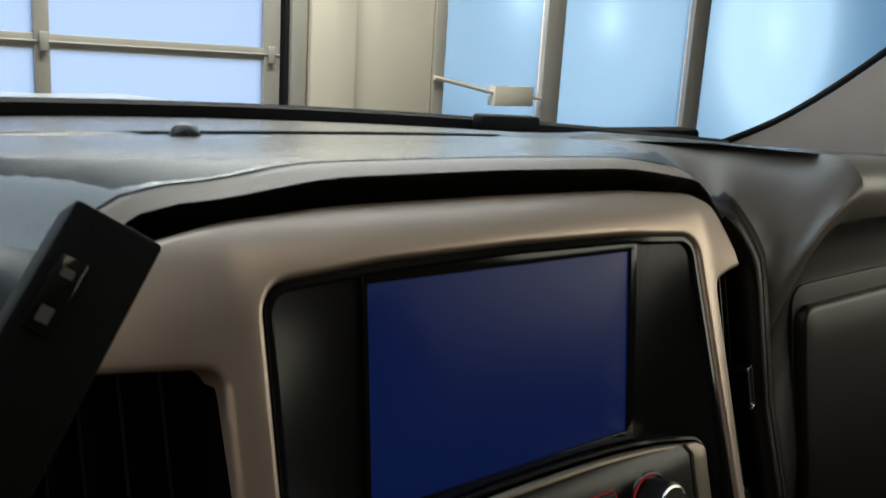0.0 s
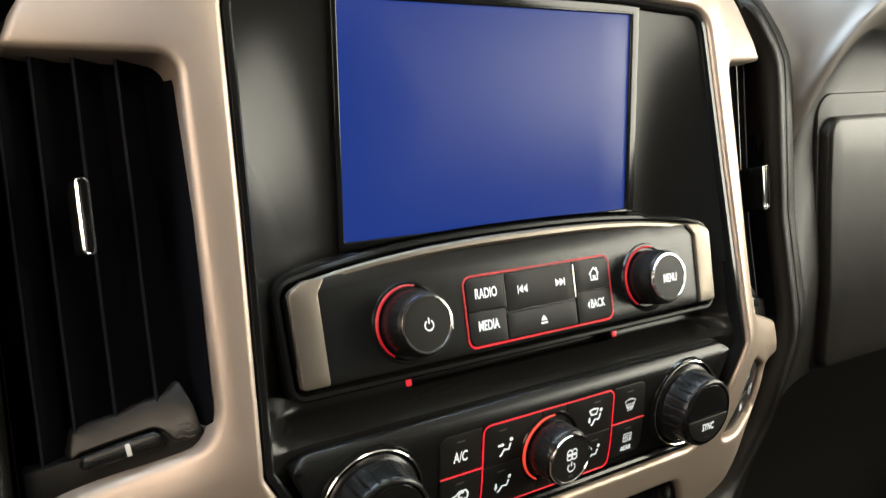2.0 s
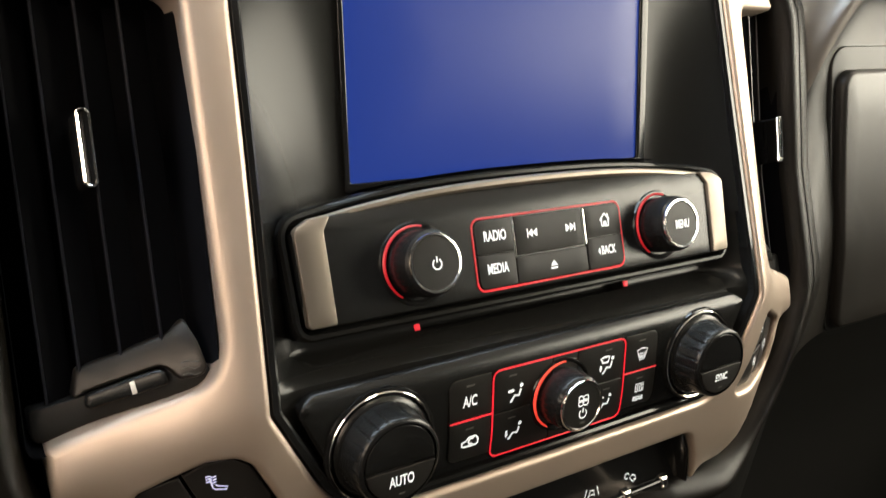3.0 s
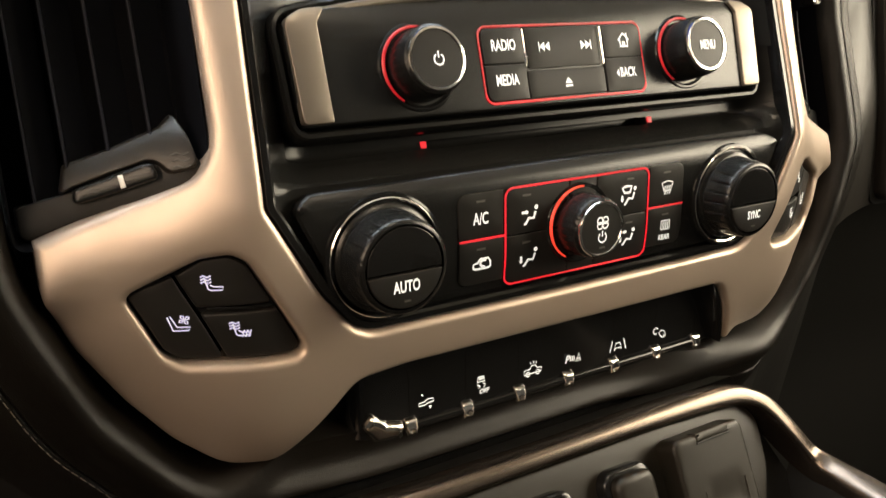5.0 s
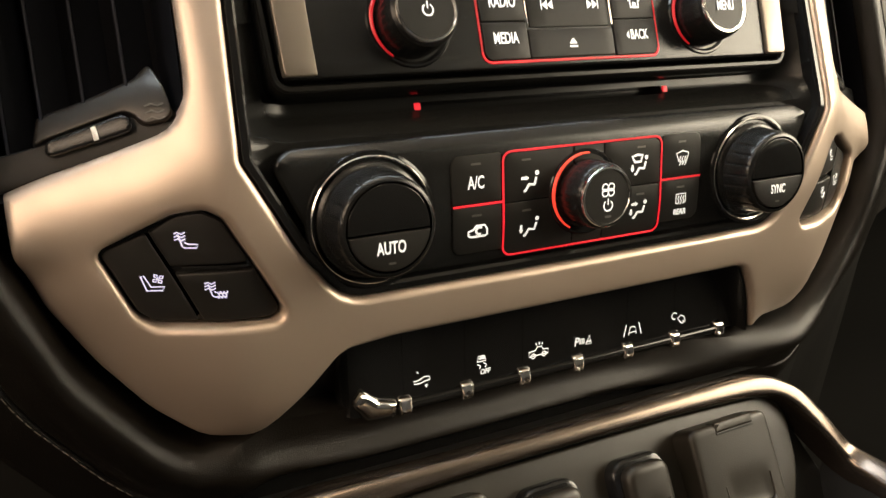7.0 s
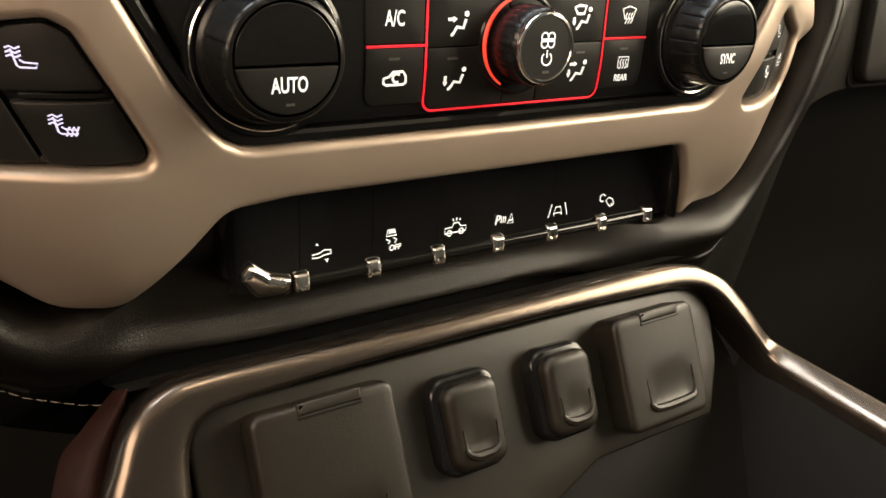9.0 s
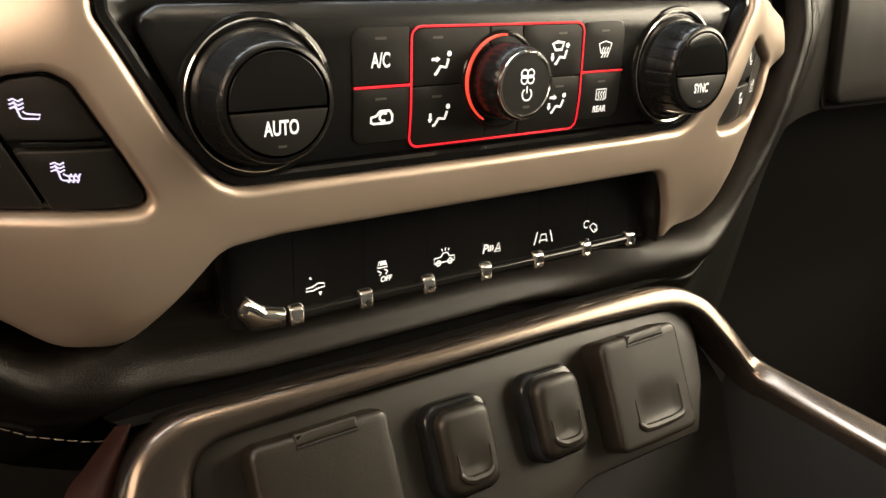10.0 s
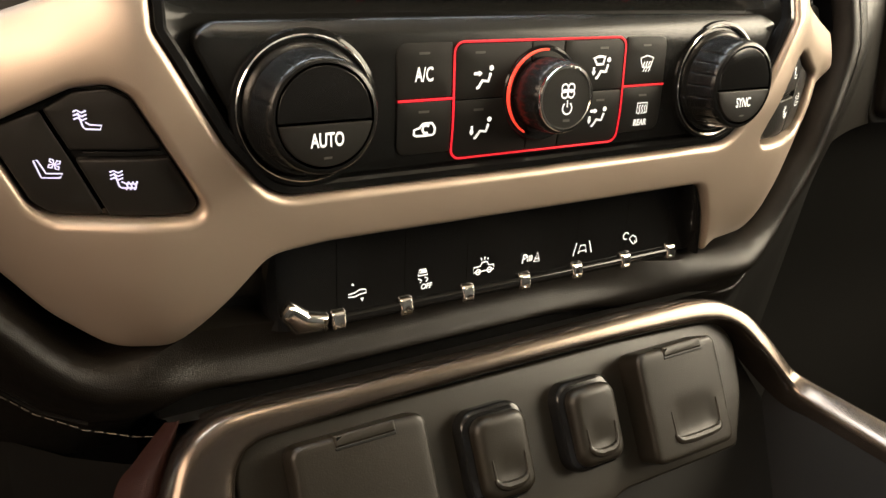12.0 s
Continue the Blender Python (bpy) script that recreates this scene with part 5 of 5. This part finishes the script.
def outlet_cover(name, label, u0, u1, v0, v1, height, hinge, pull):
    cover = thing(name, label, "outlet cover", "console outlet covers")
    w, h = u1 - u0, v1 - v0
    at = lambda x, y, d: Q(x, y, d)
    r = 0.0045 if hinge else 0.006
    body = rounded([(u0, v0, r), (u1, v0, r), (u1, v1, r), (u0, v1, r)], 0.003)
    if not hinge:
        part("collar", plate(grown(body, 0.0020), at, 0.0070, 0.008, 0.0020, res=0.01), PIANO, cover, "gloss dark collar")
        body = rounded([(u0 + 0.0016, v0 + 0.0014, r), (u1, v0 + 0.0014, r), (u1, v1, r), (u0 + 0.0016, v1, r)], 0.003)
    lid_top = height
    dish = [(u0 + w * pull[0], u0 + w * pull[1]), (v0 + h * pull[2], v0 + h * pull[3])]

    def relief(x, y):
        (a, b), (c, d) = dish
        fx = ease((x - a) / 0.0045) * ease((b - x) / 0.0045)
        fy = ease((y - c) / 0.014) * ease((d - y) / 0.0030)
        hollow = -0.0010 * fx * fy
        crown = 0.0010 * (1 - ((x - (u0 + u1) / 2) / w * 2) ** 2)
        return hollow + crown - 0.0012 * ((y - v0) / h)

    lid = part("lid", plate(body, at, lid_top, height + 0.001, 0.0022 if hinge else 0.0034, res=0.0022, dome=relief, rings=4), OUTLET, cover, "textured grey flip lid")
    (a, b), (c, d) = dish
    lip = [(a, c + (d - c) * 0.35), (a + 0.0004, d - 0.004)] + [(a + 0.004 - 0.004 * math.cos(t), d - 0.004 + 0.004 * math.sin(t)) for t in np.linspace(0.2, 1.4, 6)]
    lip += [(a + (b - a) * f, d + 0.0004) for f in (0.3, 0.5, 0.7)] + [(b - 0.004 + 0.004 * math.sin(t), d - 0.004 + 0.004 * math.cos(t)) for t in np.linspace(0.2, 1.4, 6)] + [(b, c + (d - c) * 0.35)]
    part("pull_lip", tube([at(x, y, lid_top + relief((u0 + u1) / 2, y) * 0.4) for x, y in lip], lambda t: 0.0004 + 0.0015 * math.sin(math.pi * t), seg=8), OUTLET, lid, "raised finger lip")
    if hinge:
        hx0, hx1 = u0 + w * hinge[0], u0 + w * hinge[1]
        slot_v = v0 + 0.0040
        part("hinge_slot", plate(rounded([(hx0, slot_v, 0.0003), (hx1, slot_v, 0.0003), (hx1, slot_v + 0.0011, 0.0003), (hx0, slot_v + 0.0011, 0.0003)], 0.005), at, lid_top + 0.0012, 0.003, 0.0002, res=0.02), DEEP, lid)
        part("hinge", plate(rounded([(hx0, v0 - 0.0004, 0.0006), (hx1, v0 - 0.0004, 0.0006), (hx1, slot_v, 0.0006), (hx0, slot_v, 0.0006)], 0.004), at, lid_top + 0.0013, 0.006, 0.0009, res=0.01), OUTLET, lid, "hinge barrel")
    return cover


outlet_cover("outlet_cover", "wide textured grey power outlet cover with hinge", -0.1170, -0.0635, 0.0012, 0.0620, 0.0105, (0.30, 0.75), (0.22, 0.80, 0.50, 0.86))
outlet_cover("outlet_cover", "small rounded grey socket cover", -0.0465, -0.0200, 0.0085, 0.0430, 0.0120, None, (0.24, 0.82, 0.36, 0.84))
outlet_cover("outlet_cover", "small rounded grey socket cover", 0.0010, 0.0270, 0.0085, 0.0430, 0.0120, None, (0.24, 0.82, 0.36, 0.84))
outlet_cover("outlet_cover", "square textured grey power socket cover with hinge", 0.0410, 0.0895, 0.0030, 0.0525, 0.0130, (0.30, 0.78), (0.26, 0.84, 0.42, 0.84))

# ---- glovebox ----
glove = thing("glovebox", "closed upper glovebox in charcoal leather grain", "glovebox")


def G(x, z, d):
    pts = [(0.021, 1.430), (0.021, 1.400), (0.014, 1.34), (0.004, 1.27), (0.000, 1.205)]
    zs, ys = [p[1] for p in reversed(pts)], [p[0] for p in reversed(pts)]
    return Vector((x, float(np.interp(z, zs, ys)) - 0.0020 - d, z))


gl = rounded([(0.2895, 1.3925, 0.012), (0.70, 1.3975, 0.02), (0.70, 1.2040, 0.01), (0.3060, 1.2085, 0.010)], 0.01)
part("shadow_gap", plate(rounded([(0.2830, 1.4080, 0.014), (0.71, 1.4130, 0.02), (0.71, 1.2010, 0.01), (0.3020, 1.2045, 0.010)], 0.01), G, 0.0012, 0.02, 0.0010, res=0.03), DEEP, glove, "dark gap round the lid")
part("lid", plate(gl, G, 0.0085, 0.010, 0.0040, res=0.02), LID_LEATHER, glove, "charcoal grained lid")

# ---- gear lever ----
lever = thing("gear_lever", "black gear lever with a rocker button on the steering column", "gear lever")
tip, root = Vector((-0.2035, -0.0352, 1.4937)), Vector((-0.2987, -0.0860, 1.3623))
axis = (tip - root).normalized()
wide = Vector((0.78, -0.19, -0.60))
wide = (wide - axis * wide.dot(axis)).normalized()
thin = axis.cross(wide).normalized()
lm = Matrix((wide, thin, axis)).transposed().to_4x4()
lm.translation = root
L = (tip - root).length
part("handle", box(lm @ Matrix.Translation((0, 0, L - 0.100)), 0.0265, 0.018, 0.100, 0.0016, 2), LEVER, lever, "black rubber-covered handle")
part("stalk", tube(smooth_path([tip - axis * 0.08, root, root + Vector((-0.035, 0.040, -0.040)), Vector((-0.375, 0.010, 1.290))], 5), 0.010, seg=16), LEVER, lever)
if thin.y > 0:
    thin = -thin
rock = Matrix((wide, axis, thin)).transposed().to_4x4()
rock.translation = tip - axis * 0.026 + thin * 0.0088 - wide * 0.006
part("rocker", box(rock, 0.008, 0.022, 0.0016, 0.0009, 2), PIANO, lever, "small rocker button")
for k in (-1, 1):
    mk = rock.copy()
    mk.translation = rock.translation + axis * (0.006 * k) + thin * 0.0015
    part("marking", box(mk, 0.0035, 0.0045 if k < 0 else 0.0025, 0.0003), DULL_MARK, lever, "worn white marking")

# ---- cabin shell ----
def slab(name, label, kind, x0, x1, y0, y1, z0, z1, material, r=0.01):
    bm = box(Matrix.Translation(((x0 + x1) / 2, (y0 + y1) / 2, z0)), x1 - x0, y1 - y0, z1 - z0, r)
    return tagged(part(name, bm, material), label, kind, kind="structure")


slab("ceiling", "grey cloth cabin headliner", "headliner", -0.86, 0.90, -1.10, -0.16, 2.000, 2.030, HEADLINER)
slab("floor", "dark cabin floor carpet", "cabin floor", -0.90, 0.94, -1.10, 0.60, 0.55, 0.60, CABIN)
# unseen partition added close behind the camera, cuts rear light and darkens reflections
slab("wall_rear_blocker", "unseen dark partition blocking light from the rear", "cabin wall", -0.90, 0.94, -1.16, -1.10, 0.60, 2.00, CABIN)
for s, x in ((-1, -0.90), (1, 0.90)):
    nm = "driver" if s < 0 else "passenger"
    slab("wall_" + nm, "dark door panel below the side window", "door panel", x, x + 0.04, -1.10, 0.40, 0.60, 1.30, CABIN)
    slab("wall_" + nm + "_rail", "grey roof rail above the side window", "roof rail", x, x + 0.04, -1.10, -0.12, 1.94, 2.00, HEADLINER)
    slab("wall_" + nm + "_post", "dark door post behind the side window", "door post", x, x + 0.04, -1.10, -0.97, 1.305, 1.935, CABIN)
slab("firewall", "dark bulkhead behind the dashboard", "bulkhead", -0.90, 0.94, 0.56, 0.60, 0.60, 1.470, SEAL)
# unseen glowing lens added to go with the overhead fill
dome = thing("cabin_fill_lens", "unseen warm fill lamp added under the headliner", "dome lamp")
part("lens", box(Matrix.Translation((0.02, -0.42, 1.975)), 0.24, 0.14, 0.02, 0.006), mat("glowing_fill_lens", (0.8, 0.75, 0.65), 0.4, emit=(1.0, 0.8, 0.58), strength=1.5), dome)
shield = [[Vector((x, 0.545 - 0.17 * (x / 0.72) ** 2 - 0.66 * t, 1.480 - 0.022 * (x / 0.72) ** 2 + 0.535 * t)) for x in np.linspace(-0.76, 0.76, 25)] for t in np.linspace(0, 1, 9)]
ws = tagged(part("windshield", strip(shield, closed=False), CLEAR), "clear windshield glass", "windshield", kind="structure")
ws.visible_shadow = False
pillar_line = smooth_path([(0.722, 0.385, 1.466), (0.722, 0.285, 1.517), (0.724, 0.180, 1.596), (0.735, 0.050, 1.720), (0.745, -0.120, 1.960)], 6)
pill = []
for k, c in enumerate(pillar_line):
    pill.append([c, c + Vector((0.004, -0.012, -0.012)), c + Vector((0.012, -0.055, -0.040)), c + Vector((0.05, -0.11, -0.075)), c + Vector((0.13, -0.13, -0.09)), c + Vector((0.17, 0.02, 0.03))])
tagged(part("a_pillar", strip(pill, closed=True), PILLAR), "grey windshield pillar trim", "pillar trim", kind="structure")
edge_line = [r[0] + Vector((0.0, 0.004, 0.003)) for r in pill]
tagged(part("windshield_seal", tube(edge_line, 0.0045, seg=8), SEAL), "black seal along the windshield pillar", "seal", kind="structure")
base_line = [Vector((x, 0.520 - 0.17 * (x / 0.72) ** 2, 1.4885 - 0.022 * (x / 0.72) ** 2)) for x in np.linspace(-0.76, 0.70, 40)]
tagged(part("windshield_base", tube(base_line, 0.0130, seg=8), SEAL), "black cowl edge below the windshield", "cowl", kind="structure")
seam_line = [Vector((x, 0.200 - 0.06 * (x / 0.72) ** 2, 1.5000 - 0.022 * (x / 0.72) ** 2)) for x in np.linspace(-0.5, 0.16, 30)]
part("top_seam", tube(seam_line, 0.0012, seg=6), SEAL, dashboard)
sensor = thing("light_sensor", "small dark dome sensor on the dash top", "sensor")
part("dome", lathe(Matrix.Translation((-0.1120, 0.155, 1.5005)), [(0.0085, 0.0), (0.0082, 0.003), (0.006, 0.0065), (0.003, 0.008), (0.0001, 0.0084)], 24), SATIN_BLACK, sensor)
emblem = thing("dash_sensor_box", "low black box at the windshield base", "sensor box")
part("box", box(Matrix.Translation((0.375, 0.440, 1.4830)) @ pose(0, 0, 0, 0, 0, -18), 0.075, 0.03, 0.018, 0.004), SEAL, emblem)

# ---- hood ----
hood = []
for j in range(9):
    y = 0.75 + 1.35 * j / 8
    hood.append([Vector((x, y, 1.405 - 0.022 * ((y - 1.2) / 0.9) ** 2 - 0.05 * abs(x / 0.8) ** 3 + 0.012 * math.exp(-((abs(x) - 0.45) / 0.12) ** 2))) for x in np.linspace(-0.85, 0.85, 31)])
tagged(part("hood", strip(hood, closed=False), HOOD_PAINT), "white painted engine hood ahead of the windshield", "hood", kind="structure")

# ---- garage ----
WY = 4.0
slab("ground", "grey concrete workshop floor", "floor", -7, 13, -7, 9, -0.10, 0.0, CONCRETE, 0)
slab("ceiling_workshop", "white workshop ceiling", "ceiling", -7, 13, -7, WY + 0.3, 4.0, 4.1, WALL_PAINT, 0)
slab("wall_back", "cream workshop wall", "wall", -7, 13, -7.2, -7.0, 0, 4, WALL_PAINT, 0)
slab("wall_left", "cream workshop wall", "wall", -7.2, -7, -7, WY, 0, 4, WALL_PAINT, 0)
slab("wall_right", "cream workshop wall", "wall", 13, 13.2, -7, WY, 0, 4, WALL_PAINT, 0)
slab("wall_front", "cream painted wall between door and windows", "wall", 2.06, 2.98, WY, WY + 0.28, 0, 4, WALL_PAINT)
slab("wall_front_top", "cream wall above the glazing", "wall", -7, 13, WY + 0.05, WY + 0.28, 3.3, 4, WALL_PAINT, 0)
slab("wall_front_pier", "pale pilaster beside the door", "wall", 2.06, 2.36, WY - 0.06, WY - 0.002, 0, 3.3, WALL_PAINT)
gdoor = thing("garage_door", "glazed sectional garage door with tan aluminium frame", "garage door")


def bar_box(name, x0, x1, y0, y1, z0, z1, material, parent, label="", r=0.006):
    return part(name, box(Matrix.Translation(((x0 + x1) / 2, (y0 + y1) / 2, z0)), x1 - x0, y1 - y0, z1 - z0, r), material, parent, label)


def sheet(name, x0, x1, y, z0, z1, material, parent):
    """A thin pane of obscured glass."""
    return part(name, strip([[Vector((x0, y, z0)), Vector((x1, y, z0))], [Vector((x0, y, z1)), Vector((x1, y, z1))]], closed=False), material, parent)


for z in (0.0, 0.40, 0.925, 1.452, 1.98, 2.51, 3.04):
    bar_box("rail", -3.2, 1.90, WY + 0.02, WY + 0.07, z, z + 0.075, ALU, gdoor)
    bar_box("rail_lip", -3.2, 1.90, WY + 0.005, WY + 0.018, z + 0.030, z + 0.042, ALU, gdoor)
for x in (-3.12, -1.87, -0.62, 0.62, 1.80):
    bar_box("stile", x, x + 0.07 + (0.03 if x > 1.7 else 0), WY + 0.012, WY + 0.072, 0.0, 3.2, ALU, gdoor)
    for z in (1.45, 0.925, 1.98):
        bar_box("hinge", x + 0.02, x + 0.06, WY - 0.012, WY + 0.012, z - 0.01, z + 0.085, ALU, gdoor, "steel hinge plate")
for i, x in enumerate((-3.05, -1.80, -0.55, 0.69)):
    for z in (0.08, 0.475, 1.00, 1.527, 2.055, 2.585):
        sheet("glazing", x, x + 1.18 - (0.06 if i == 3 else 0), WY + 0.044, z, z + 0.46, DOOR_GLASS, gdoor)
slab("door_jamb", "dark rubber edge beside the garage door", "door jamb", 1.915, 1.945, WY - 0.01, WY + 0.10, 0, 3.2, SEAL)
slab("door_trim", "tan door post", "door post", 1.950, 2.050, WY - 0.03, WY + 0.10, 0, 3.2, ALU)
win = thing("window_wall", "tall frosted blue glazing with grey mullions", "window", kind="structure")
for x, w in ((2.985, 0.09), (3.985, 0.185), (5.720, 0.22), (9.70, 0.30)):
    bar_box("mullion", x, x + w, WY - 0.015, WY + 0.045, 0, 3.3, ALU, win)
for x0, x1 in ((3.08, 3.98), (4.175, 5.715), (5.945, 9.695), (10.005, 12.9)):
    sheet("pane", x0, x1, WY + 0.033, 0, 3.3, FROSTED, win)
junction = thing("junction_box", "pale electrical box with a cable on the glazing", "electrical box")
bar_box("box", 3.49, 3.86, WY - 0.06, WY + 0.02, 1.220, 1.360, WALL_PAINT, junction)
part("cable", tube([Vector((2.98, WY - 0.035, 1.40)), Vector((3.2, WY - 0.035, 1.365)), Vector((3.49, WY - 0.035, 1.31)), ], 0.014, seg=8), WALL_PAINT, junction)
part("cable", tube([Vector((3.86, WY - 0.035, 1.285)), Vector((3.96, WY - 0.035, 1.275))], 0.014, seg=8), WALL_PAINT, junction)


# point lamps added close behind the frosted panes to make their bright spots
def pane_spot_lamp(name, x, z, back, watts):
    data = bpy.data.lights.new(name, "POINT")
    data.energy, data.shadow_soft_size, data.color = watts, 0.10, (1.0, 0.62, 0.44)
    ob = new(name, data)
    ob.location = (x, WY + back, z)
    return ob


for x, z, back, watts in ((3.80, 1.98, 0.20, 1500.0), (4.72, 1.90, 0.21, 1700.0), (7.15, 1.96, 0.32, 3200.0)):
    pane_spot_lamp("pane_spot_lamp", x, z, back, watts)
